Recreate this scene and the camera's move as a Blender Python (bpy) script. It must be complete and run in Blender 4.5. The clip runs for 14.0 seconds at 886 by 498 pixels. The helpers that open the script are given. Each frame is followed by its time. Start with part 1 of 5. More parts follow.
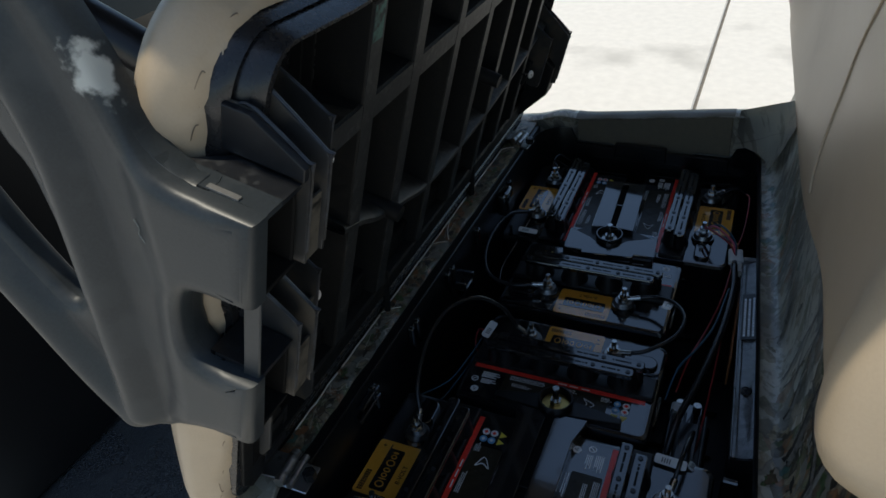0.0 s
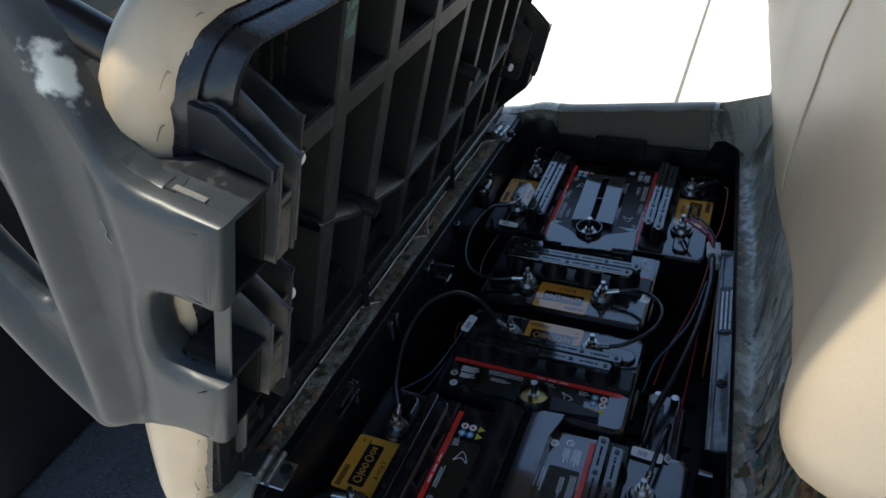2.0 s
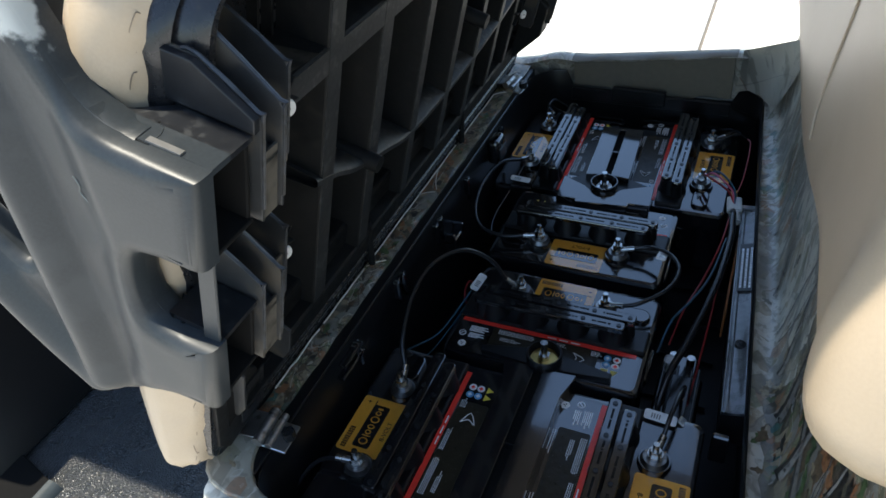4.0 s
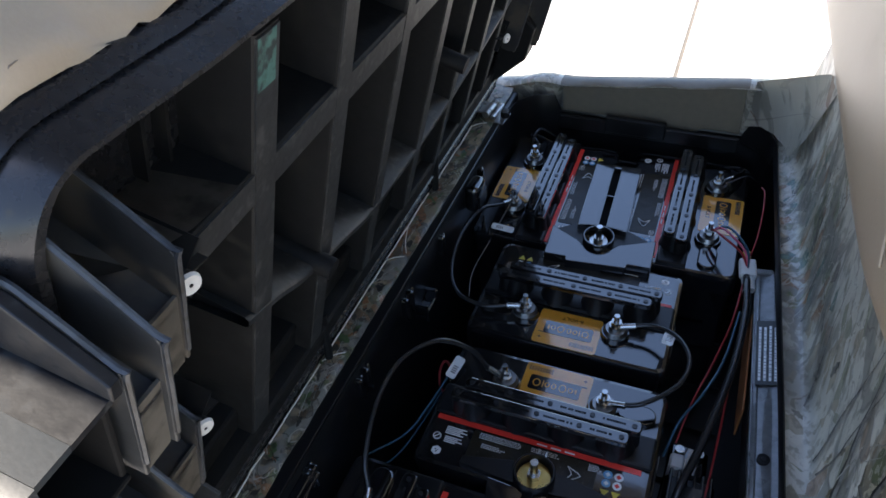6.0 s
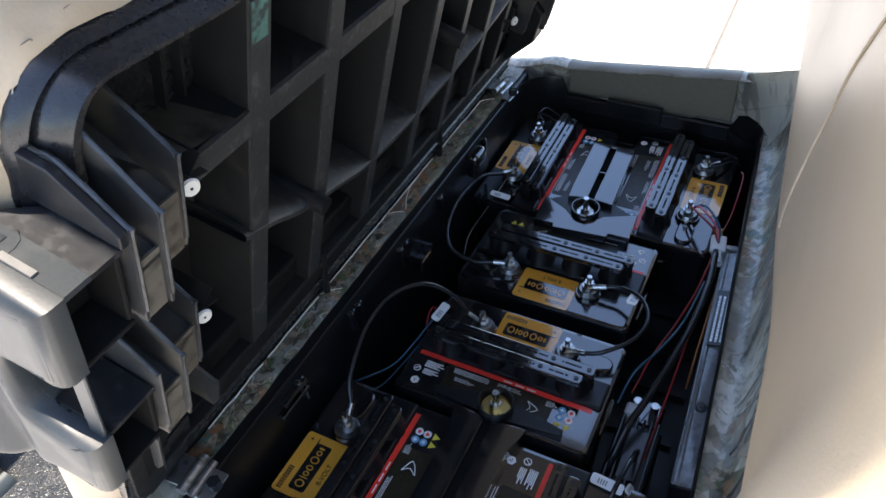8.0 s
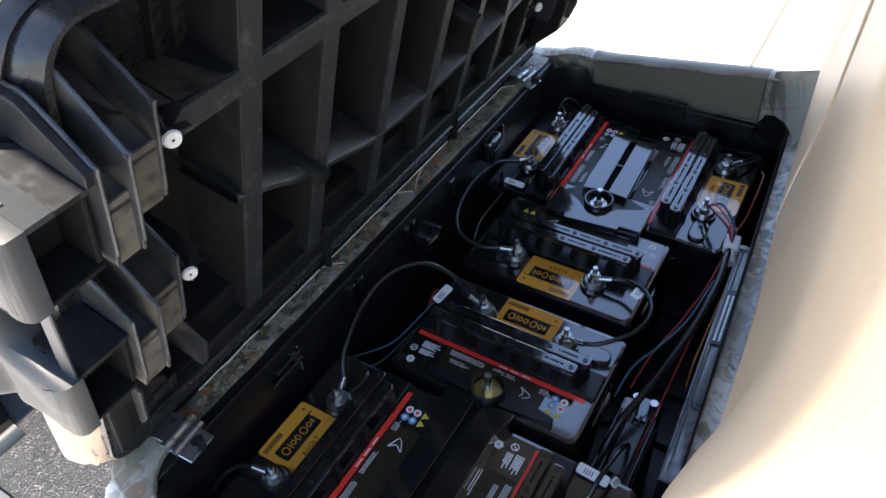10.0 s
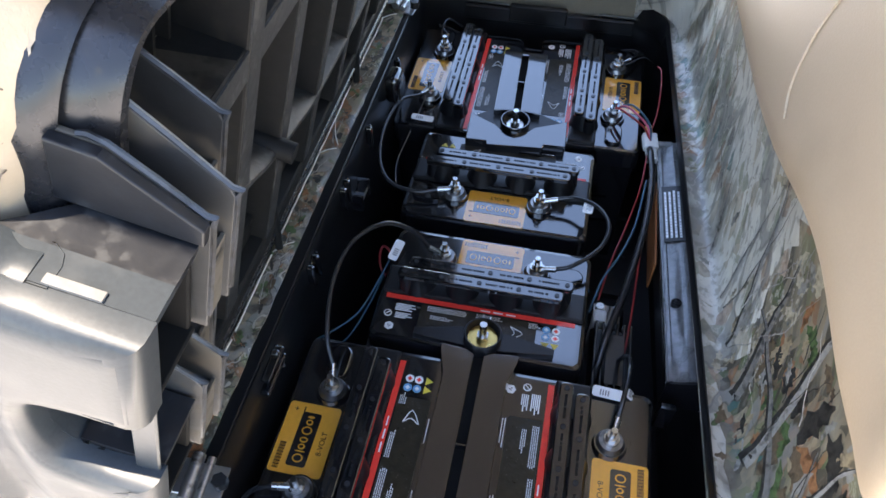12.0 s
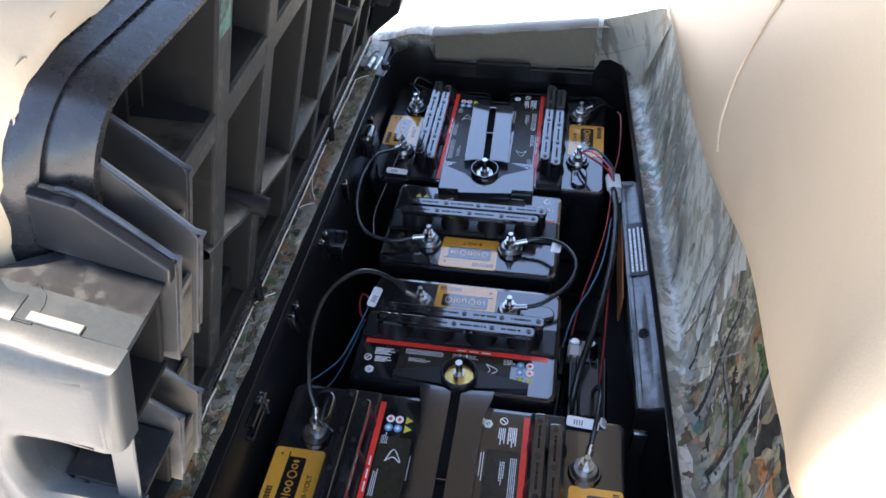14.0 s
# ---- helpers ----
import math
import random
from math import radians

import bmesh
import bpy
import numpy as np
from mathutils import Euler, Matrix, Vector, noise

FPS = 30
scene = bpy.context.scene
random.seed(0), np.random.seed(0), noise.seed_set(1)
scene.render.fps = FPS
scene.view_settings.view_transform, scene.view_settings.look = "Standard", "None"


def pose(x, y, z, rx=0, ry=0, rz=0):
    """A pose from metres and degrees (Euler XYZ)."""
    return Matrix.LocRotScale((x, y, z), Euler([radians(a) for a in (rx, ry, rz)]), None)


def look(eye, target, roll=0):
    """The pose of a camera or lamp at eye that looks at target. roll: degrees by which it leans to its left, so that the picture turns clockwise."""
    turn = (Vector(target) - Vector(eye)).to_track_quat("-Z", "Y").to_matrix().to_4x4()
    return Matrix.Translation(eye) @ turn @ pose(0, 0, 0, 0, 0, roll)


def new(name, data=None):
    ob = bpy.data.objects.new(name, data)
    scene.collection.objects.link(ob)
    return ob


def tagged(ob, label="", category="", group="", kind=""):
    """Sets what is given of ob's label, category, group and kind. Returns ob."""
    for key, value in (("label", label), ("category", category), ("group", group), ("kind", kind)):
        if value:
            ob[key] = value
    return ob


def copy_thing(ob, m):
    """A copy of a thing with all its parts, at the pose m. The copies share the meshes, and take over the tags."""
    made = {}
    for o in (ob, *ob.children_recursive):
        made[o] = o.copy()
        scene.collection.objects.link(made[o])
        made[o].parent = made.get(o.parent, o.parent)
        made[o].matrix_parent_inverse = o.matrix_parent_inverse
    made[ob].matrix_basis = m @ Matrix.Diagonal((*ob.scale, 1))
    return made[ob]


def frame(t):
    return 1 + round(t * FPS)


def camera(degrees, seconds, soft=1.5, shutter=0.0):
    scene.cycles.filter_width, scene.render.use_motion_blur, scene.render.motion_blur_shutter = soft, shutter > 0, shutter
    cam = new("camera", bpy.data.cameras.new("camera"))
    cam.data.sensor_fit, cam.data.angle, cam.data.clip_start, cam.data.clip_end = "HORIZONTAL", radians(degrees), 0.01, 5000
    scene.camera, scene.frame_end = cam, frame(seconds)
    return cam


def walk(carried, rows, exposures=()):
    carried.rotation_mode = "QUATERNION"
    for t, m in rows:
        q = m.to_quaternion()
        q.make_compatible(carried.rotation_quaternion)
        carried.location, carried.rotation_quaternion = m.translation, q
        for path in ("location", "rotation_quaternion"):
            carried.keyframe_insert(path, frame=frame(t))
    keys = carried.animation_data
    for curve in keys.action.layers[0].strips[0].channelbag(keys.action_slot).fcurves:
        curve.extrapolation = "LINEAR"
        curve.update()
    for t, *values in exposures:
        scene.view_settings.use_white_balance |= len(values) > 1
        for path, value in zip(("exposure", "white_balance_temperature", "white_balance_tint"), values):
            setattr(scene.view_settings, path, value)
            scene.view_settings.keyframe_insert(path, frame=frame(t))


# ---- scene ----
cam = camera(63.1, 14.0, soft=1.6)
EXPOSURES = [(t, e, k, 5 if t < 3 else 8 if t < 5 else 13 if t < 9 else 15) for t, e, k in ((0.0, 0.05, 7150), (1.0, 0.5, 7150), (2.5, 1.14, 7080), (4.8, 1.52, 7080), (5.5, 1.75, 7080), (6.5, 1.88, 7200), (7.5, 2.12, 7220), (8.5, 2.06, 7250), (11.0, 2.45, 7480), (11.6, 2.70, 7600), (12.5, 3.01, 7680), (14.0, 2.97, 7580))]
PATH = [
    (0, (0.186, -0.317, 1.311), (-0.54, 1.158, 0.171), -5.6),
    (0.5, (0.188, -0.31, 1.303), (-0.506, 1.131, 0.102), -5.3),
    (1, (0.186, -0.313, 1.313), (-0.503, 1.142, 0.126), -4.3),
    (1.5, (0.192, -0.311, 1.317), (-0.494, 1.157, 0.145), -4.6),
    (2, (0.196, -0.308, 1.316), (-0.493, 1.164, 0.15), -5.2),
    (2.5, (0.197, -0.306, 1.308), (-0.498, 1.14, 0.114), -6.0),
    (2.7, (0.203, -0.304, 1.307), (-0.49, 1.145, 0.116), -6.2),
    (4.8, (0.174, -0.198, 1.288), (-0.553, 1.097, -0.052), -7.5),
    (5, (0.157, -0.145, 1.293), (-0.571, 1.132, -0.063), -7.7),
    (5.5, (0.134, -0.081, 1.289), (-0.473, 1.238, -0.087), -5.7),
    (6, (0.114, -0.075, 1.304), (-0.51, 1.274, -0.034), -5.2),
    (6.5, (0.122, -0.088, 1.305), (-0.464, 1.256, -0.055), -5.1),
    (7, (0.143, -0.088, 1.306), (-0.381, 1.263, -0.073), -4.8),
    (7.5, (0.164, -0.118, 1.318), (-0.466, 1.22, -0.027), -6.0),
    (8, (0.223, -0.147, 1.342), (-0.5, 1.131, -0.015), -4.5),
    (8.5, (0.3, -0.176, 1.323), (-0.63, 1.015, 0.013), -6.1),
    (8.7, (0.301, -0.179, 1.324), (-0.639, 1.011, 0.02), -6.0),
    (10.8, (0.162, -0.116, 1.311), (-0.428, 1.116, -0.15), -3.9),
    (11, (0.124, -0.118, 1.304), (-0.392, 1.097, -0.198), -4.8),
    (11.5, (0.074, -0.146, 1.305), (-0.281, 1.103, -0.215), -3.1),
    (12, (0.058, -0.148, 1.316), (-0.199, 1.123, -0.207), 0.3),
    (12.5, (0.047, -0.149, 1.324), (-0.215, 1.144, -0.18), 0.5),
    (13, (0.054, -0.163, 1.335), (-0.228, 1.166, -0.134), -0.0),
    (13.5, (0.076, -0.179, 1.338), (-0.177, 1.175, -0.112), -1.0),
    (14, (0.095, -0.182, 1.339), (-0.172, 1.201, -0.081), -2.3),
]
walk(cam, [(t, look(eye, target, roll)) for t, eye, target, roll in PATH], EXPOSURES)

# ---- light: clear sky, high sun from the near side, the cart's own roof shades the seat ----
SUN_EL, SUN_AZ = radians(74), radians(247.7)
world = bpy.data.worlds.new("sky")
scene.world = world
world.use_nodes = True
wn = world.node_tree.nodes
sky = wn.new("ShaderNodeTexSky")
sky.sky_type, sky.sun_disc = "NISHITA", False
sky.dust_density, sky.ozone_density = 0.3, 4.0
sky.sun_elevation, sky.sun_rotation = SUN_EL, SUN_AZ
wn["Background"].inputs["Strength"].default_value = 0.15
world.node_tree.links.new(sky.outputs[0], wn["Background"].inputs["Color"])
sun_way = Vector((math.sin(SUN_AZ) * math.cos(SUN_EL), math.cos(SUN_AZ) * math.cos(SUN_EL), math.sin(SUN_EL)))
sun = new("sun", bpy.data.lights.new("sun", "SUN"))
sun.data.energy, sun.data.angle, sun.data.color = 3.2, radians(0.5), (1.0, 0.95, 0.88)
sun.matrix_world = look(sun_way * 20, (0, 0, 0))


# ---- materials ----
def material(name, colour, rough=0.5, metal=0.0, spec=0.5, grain=60.0, vary=0.15, bump=0.1, stain=None, stain_scale=7.0,
             stain_at=0.62, stain_rough=None, coat=0.0, depth=0.002):
    """Base colour varied at two scales, fine relief, and stains or wear of another colour."""
    m = bpy.data.materials.new(name)
    m.use_nodes = True
    nt = m.node_tree
    n, l, b = nt.nodes, nt.links, nt.nodes["Principled BSDF"]
    co = n.new("ShaderNodeTexCoord")
    fine, broad = n.new("ShaderNodeTexNoise"), n.new("ShaderNodeTexNoise")
    fine.inputs["Scale"].default_value, fine.inputs["Detail"].default_value = grain, 5
    broad.inputs["Scale"].default_value, broad.inputs["Detail"].default_value = stain_scale, 6
    for t in (fine, broad):
        l.new(co.outputs["Object"], t.inputs["Vector"])
    mix = n.new("ShaderNodeMix")
    mix.data_type = "RGBA"
    lo, hi = [c * (1 - vary) for c in colour], [min(1, c * (1 + vary)) for c in colour]
    mix.inputs["A"].default_value, mix.inputs["B"].default_value = (*lo, 1), (*hi, 1)
    l.new(fine.outputs["Fac"], mix.inputs["Factor"])
    out = mix.outputs["Result"]
    b.inputs["Roughness"].default_value, b.inputs["Metallic"].default_value = rough, metal
    b.inputs["Specular IOR Level"].default_value = spec
    b.inputs["Coat Weight"].default_value = coat
    ramp = n.new("ShaderNodeMapRange")
    ramp.inputs["From Min"].default_value, ramp.inputs["From Max"].default_value = stain_at, stain_at + 0.12
    l.new(broad.outputs["Fac"], ramp.inputs["Value"])
    if stain:
        over = n.new("ShaderNodeMix")
        over.data_type = "RGBA"
        over.inputs["B"].default_value = (*stain, 1)
        l.new(ramp.outputs["Result"], over.inputs["Factor"])
        l.new(out, over.inputs["A"])
        out = over.outputs["Result"]
    l.new(out, b.inputs["Base Color"])
    r = n.new("ShaderNodeMapRange")
    r.inputs["To Min"].default_value, r.inputs["To Max"].default_value = rough * 0.75, min(1, rough * 1.3)
    l.new(broad.outputs["Fac"], r.inputs["Value"])
    if stain and stain_rough:
        rr = n.new("ShaderNodeMix")
        l.new(ramp.outputs["Result"], rr.inputs["Factor"])
        l.new(r.outputs["Result"], rr.inputs["A"])
        rr.inputs["B"].default_value = stain_rough
        l.new(rr.outputs["Result"], b.inputs["Roughness"])
    else:
        l.new(r.outputs["Result"], b.inputs["Roughness"])
    if bump:
        bp = n.new("ShaderNodeBump")
        bp.inputs["Strength"].default_value, bp.inputs["Distance"].default_value = bump, depth
        l.new(fine.outputs["Fac"], bp.inputs["Height"])
        l.new(bp.outputs["Normal"], b.inputs["Normal"])
    return m


def camo_material(name, ground, shade, fine, litter):
    """Printed woodland film: pale ground, slanting limbs and twigs, leaf patches."""
    m = bpy.data.materials.new(name)
    m.use_nodes = True
    nt = m.node_tree
    n, l, b = nt.nodes, nt.links, nt.nodes["Principled BSDF"]
    co = n.new("ShaderNodeTexCoord")

    def noise_at(scale, detail, turn, long, distort=0.0, shift=0.0):
        """Noise drawn out along the turned second axis by the lengths given."""
        mp, t = n.new("ShaderNodeMapping"), n.new("ShaderNodeTexNoise")
        mp.vector_type = "TEXTURE"
        mp.inputs["Rotation"].default_value, mp.inputs["Scale"].default_value, mp.inputs["Location"].default_value = turn, long, (shift, shift * 1.7, shift * 0.6)
        t.inputs["Scale"].default_value, t.inputs["Detail"].default_value, t.inputs["Distortion"].default_value = scale * fine, detail, distort
        l.new(co.outputs["Object"], mp.inputs["Vector"])
        l.new(mp.outputs["Vector"], t.inputs["Vector"])
        return t.outputs["Fac"]

    def band(value, low, high, soft=0.02):
        a = n.new("ShaderNodeMapRange")
        a.inputs["From Min"].default_value, a.inputs["From Max"].default_value = low, low + soft
        l.new(value, a.inputs["Value"])
        if high is None:
            return a.outputs["Result"]
        c = n.new("ShaderNodeMapRange")
        c.inputs["From Min"].default_value, c.inputs["From Max"].default_value = high, high + soft
        c.inputs["To Min"].default_value, c.inputs["To Max"].default_value = 1, 0
        l.new(value, c.inputs["Value"])
        return both(a.outputs["Result"], c.outputs["Result"])

    def both(a, c):
        k = n.new("ShaderNodeMath")
        k.operation = "MULTIPLY"
        l.new(a, k.inputs[0])
        l.new(c, k.inputs[1])
        return k.outputs[0]

    def lay(under, colour, mask, weight=1.0):
        k = n.new("ShaderNodeMath")
        k.operation = "MULTIPLY"
        k.inputs[1].default_value = weight
        l.new(mask, k.inputs[0])
        x = n.new("ShaderNodeMix")
        x.data_type = "RGBA"
        x.inputs["B"].default_value = (*colour, 1)
        l.new(k.outputs[0], x.inputs["Factor"])
        l.new(under, x.inputs["A"])
        return x.outputs["Result"]

    def leaves(scale, turn, long, tones, shift, bend=0.35):
        """Leaf-shaped cells, each of one tone; gives their colour and their dark rims."""
        mp, v, wob = n.new("ShaderNodeMapping"), n.new("ShaderNodeTexVoronoi"), n.new("ShaderNodeTexNoise")
        mp.vector_type = "TEXTURE"
        mp.inputs["Rotation"].default_value, mp.inputs["Scale"].default_value, mp.inputs["Location"].default_value = turn, long, (shift, shift, shift)
        wob.inputs["Scale"].default_value, wob.inputs["Detail"].default_value = 9 * fine, 3
        l.new(co.outputs["Object"], wob.inputs["Vector"])
        add = n.new("ShaderNodeMixRGB")
        add.blend_type = "LINEAR_LIGHT"
        add.inputs["Fac"].default_value = bend * 0.05
        l.new(co.outputs["Object"], add.inputs["Color1"])
        l.new(wob.outputs["Color"], add.inputs["Color2"])
        l.new(add.outputs["Color"], mp.inputs["Vector"])
        v.inputs["Scale"].default_value = scale * fine
        l.new(mp.outputs["Vector"], v.inputs["Vector"])
        pick, ramp = n.new("ShaderNodeSeparateColor"), n.new("ShaderNodeValToRGB")
        l.new(v.outputs["Color"], pick.inputs["Color"])
        ramp.color_ramp.interpolation = "CONSTANT"
        while len(ramp.color_ramp.elements) < len(tones):
            ramp.color_ramp.elements.new(0.5)
        for k, (el, tone) in enumerate(zip(ramp.color_ramp.elements, tones)):
            el.position, el.color = k / len(tones), (*tone, 1)
        l.new(pick.outputs[0], ramp.inputs["Fac"])
        return ramp.outputs["Color"], pick.outputs[1], band(v.outputs["Distance"], 0.40, None, 0.12)

    def over(under, top, mask, weight=1.0):
        k = n.new("ShaderNodeMath")
        k.operation = "MULTIPLY"
        k.inputs[1].default_value = weight
        l.new(mask, k.inputs[0])
        x = n.new("ShaderNodeMix")
        x.data_type = "RGBA"
        l.new(k.outputs[0], x.inputs["Factor"])
        l.new(under, x.inputs["A"])
        l.new(top, x.inputs["B"])
        return x.outputs["Result"]

    base = n.new("ShaderNodeMix")
    base.data_type = "RGBA"
    base.inputs["A"].default_value, base.inputs["B"].default_value = (*ground, 1), (*shade, 1)
    l.new(band(noise_at(7, 5, (0.6, 0, 0.2), (0.35, 1.8, 0.3), 0.1), 0.35, None, 0.30), base.inputs["Factor"])
    col = base.outputs["Result"]
    where, there = noise_at(5.0, 2, (0, 0, 0), (1, 1.4, 1)), noise_at(6.1, 2, (0.5, 0, 0), (1, 1.2, 1), 0, 3.0)
    limb = noise_at(4.2, 3, (0.62, 0, 0.3), (0.45, 2.4, 0.30), 0.12)
    bough = noise_at(5.0, 3, (0.95, 0.1, 0.7), (0.45, 2.8, 0.28), 0.12, 2.0)
    twig = noise_at(10, 3, (0.35, 0, -0.5), (0.5, 3.2, 0.35), 0.15, 5.0)
    cross = noise_at(10, 2, (-0.5, 0, 0.9), (0.5, 3.0, 0.35), 0.15, 7.0)
    pale, grey, tan, rust = ground, shade, (0.30, 0.235, 0.15), (0.26, 0.125, 0.06)
    dark, green, moss, teal = (0.055, 0.048, 0.038), (0.085, 0.115, 0.045), (0.17, 0.175, 0.09), (0.035, 0.13, 0.115)
    tone_a, pick_a, rim_a = leaves(38, (0.70, 0, 0.35), (0.55, 3.2, 0.42), (pale, grey, tan, pale, moss, tan, grey, rust, pale, tan, moss, green), 0.0)
    tone_b, pick_b, rim_b = leaves(46, (1.05, 0, 0.60), (0.55, 2.6, 0.42), (grey, dark, tan, green, rust, moss, tan, teal, rust, grey), 4.0)
    col = over(col, tone_a, band(pick_a, 0.42 - litter, None, 0.02), 0.6)
    col = lay(col, (0.07, 0.062, 0.05), both(rim_a, band(pick_a, 0.42 - litter, None, 0.02)), 0.12)
    col = lay(col, (0.15, 0.135, 0.11), band(limb, 0.60, None, 0.05), 0.6)
    col = over(col, tone_b, both(band(pick_b, 0.45 - litter, None, 0.02), band(where, 0.50 - litter, None, 0.05)), 0.85)
    col = lay(col, (0.05, 0.045, 0.036), both(rim_b, band(where, 0.50 - litter, None, 0.05)), 0.3)
    streak = noise_at(60, 4, (0.75, 0, 0.4), (0.5, 3.0, 0.4), 0.3, 9.0)
    col = lay(col, (0.15, 0.135, 0.105), band(streak, 0.52, None, 0.10), 0.5)
    col = lay(col, (0.48, 0.45, 0.38), both(band(streak, 0.36, 0.42, 0.03), band(there, 0.45, None, 0.1)), 0.45)
    col = lay(col, (0.07, 0.062, 0.05), both(band(limb, 0.64, 0.69, 0.02), band(there, 0.40, None, 0.1)), 0.4)
    col = lay(col, (0.21, 0.20, 0.175), band(bough, 0.57, 0.63, 0.012), 0.75)
    col = lay(col, (0.055, 0.050, 0.042), both(band(bough, 0.618, 0.640, 0.006), band(there, 0.46, None, 0.06)), 0.3)
    col = lay(col, (0.03, 0.027, 0.023), both(band(twig, 0.490, 0.500, 0.004), band(there, 0.50, None, 0.06)), 0.8 if litter > 0 else 0.30)
    col = lay(col, (0.03, 0.027, 0.023), both(band(cross, 0.500, 0.510, 0.004), band(where, 0.51, None, 0.05)), 0.8 if litter > 0 else 0.30)
    col = lay(col, (0.42, 0.39, 0.33), both(band(twig, 0.560, 0.570, 0.004), band(where, 0.48, None, 0.06)), 0.75)
    l.new(col, b.inputs["Base Color"])
    b.inputs["Roughness"].default_value = 0.30
    return m


LID = material("battery_lid_plastic", (0.008, 0.008, 0.009), 0.12, spec=1.0, coat=0.7, grain=140, bump=0.02, stain=(0.020, 0.018, 0.015), stain_scale=30, stain_at=0.66, stain_rough=0.3)
BATTERY = material("battery_plastic", (0.008, 0.008, 0.009), 0.09, spec=1.0, coat=1.0, grain=140, bump=0.012, stain=(0.022, 0.020, 0.017), stain_scale=26, stain_at=0.68, stain_rough=0.22)
TRAY = material("tray_plastic", (0.007, 0.007, 0.0078), 0.33, grain=200, bump=0.08, spec=0.38)
PAN = material("seat_base_plastic", (0.0076, 0.0081, 0.0085), 0.60, grain=150, bump=0.12, vary=0.3, stain=(0.015, 0.0145, 0.013), stain_scale=70, stain_at=0.55, stain_rough=0.75, spec=0.25)
# Rib fronts: streaky wear, and a lighter tone for the light they catch.
RIBFACE = material("lit_worn_rib_plastic", (0.0185, 0.0200, 0.0208), 0.58, grain=160, bump=0.14, vary=0.35, stain=(0.050, 0.051, 0.050), stain_scale=90, stain_at=0.54, stain_rough=0.6, spec=0.5)
RIMPLASTIC = material("dusted_rim_plastic", (0.015, 0.015, 0.0165), 0.27, grain=110, bump=0.06, vary=0.4, stain=(0.028, 0.027, 0.025), stain_scale=150, stain_at=0.66, stain_rough=0.6, spec=0.5)
DUSTY = material("dusty_plastic", (0.0205, 0.0222, 0.0235), 0.50, grain=120, bump=0.12, vary=0.4, stain=(0.066, 0.056, 0.043), stain_scale=24, stain_at=0.49, stain_rough=0.8)
# Dust, made paler to put in the light on the shelf and lips.
LITDUST = material("dust_toned_for_light", (0.085, 0.077, 0.064), 0.8, grain=90, bump=0.1, vary=0.35, stain=(0.040, 0.036, 0.030), stain_scale=40, stain_at=0.52, spec=0.2)
ARM = material("grey_moulded_plastic", (0.026, 0.0315, 0.0355), 0.38, grain=420, vary=0.25, bump=0.06, depth=0.0008, stain=(0.038, 0.043, 0.046), stain_scale=22, stain_at=0.52, stain_rough=0.5, spec=0.28)


def abraded(m, centre, axes, colour, rough):
    """A rubbed pale patch: an uneven oval about centre, axes of (direction, half length)."""
    nt = m.node_tree
    n, l, b = nt.nodes, nt.links, nt.nodes["Principled BSDF"]
    co, away, oval = n.new("ShaderNodeTexCoord"), n.new("ShaderNodeVectorMath"), n.new("ShaderNodeCombineXYZ")
    away.operation = "SUBTRACT"
    l.new(co.outputs["Object"], away.inputs[0])
    away.inputs[1].default_value = centre
    for k, (way, half) in enumerate(axes):
        dot = n.new("ShaderNodeVectorMath")
        dot.operation = "DOT_PRODUCT"
        l.new(away.outputs[0], dot.inputs[0])
        dot.inputs[1].default_value = Vector(way).normalized() / half
        l.new(dot.outputs["Value"], oval.inputs[k])
    far, rough_edge, total, mask = n.new("ShaderNodeVectorMath"), n.new("ShaderNodeTexNoise"), n.new("ShaderNodeMath"), n.new("ShaderNodeMapRange")
    far.operation = "LENGTH"
    l.new(oval.outputs[0], far.inputs[0])
    rough_edge.inputs["Scale"].default_value, rough_edge.inputs["Detail"].default_value = 90, 6
    l.new(co.outputs["Object"], rough_edge.inputs["Vector"])
    total.operation = "MULTIPLY_ADD"
    l.new(rough_edge.outputs["Fac"], total.inputs[0])
    total.inputs[1].default_value = 1.7
    l.new(far.outputs["Value"], total.inputs[2])
    mask.interpolation_type = "SMOOTHSTEP"
    mask.inputs["From Min"].default_value, mask.inputs["From Max"].default_value = 1.95, 1.45
    l.new(total.outputs[0], mask.inputs["Value"])
    for name, value in (("Base Color", (*colour, 1)), ("Roughness", rough)):
        old = b.inputs[name].links[0].from_socket if b.inputs[name].links else None
        mix = n.new("ShaderNodeMix")
        mix.data_type = "RGBA" if name == "Base Color" else "FLOAT"
        ia, ib, out = (6, 7, 2) if name == "Base Color" else (2, 3, 0)
        if old:
            l.new(old, mix.inputs[ia])
        else:
            mix.inputs[ia].default_value = b.inputs[name].default_value
        mix.inputs[ib].default_value = value
        l.new(mask.outputs[0], mix.inputs[0])
        l.new(mix.outputs[out], b.inputs[name])
    return m


abraded(ARM, (-0.0775, -0.0105, 0.498), (((-0.026, 0, 0.038), 0.022), ((0, 1, 0), 0.0140), ((0.038, 0, 0.026), 0.016)), (0.36, 0.38, 0.37), 0.62)
SCUFF = material("scuffed_plastic", (0.125, 0.142, 0.142), 0.6, grain=120, bump=0.6, vary=0.4, stain=(0.05, 0.06, 0.06), stain_scale=140, stain_at=0.52)
VINYL = material("tan_vinyl", (0.430, 0.336, 0.234), 0.40, grain=420, vary=0.05, bump=0.10, stain=(0.385, 0.298, 0.205), stain_scale=5, stain_at=0.55)
STAPLE = material("dull_staple_wire", (0.26, 0.21, 0.16), 0.5, metal=0.6, grain=120)
SEAM = material("seam_thread", (0.52, 0.425, 0.31), 0.6, grain=300)
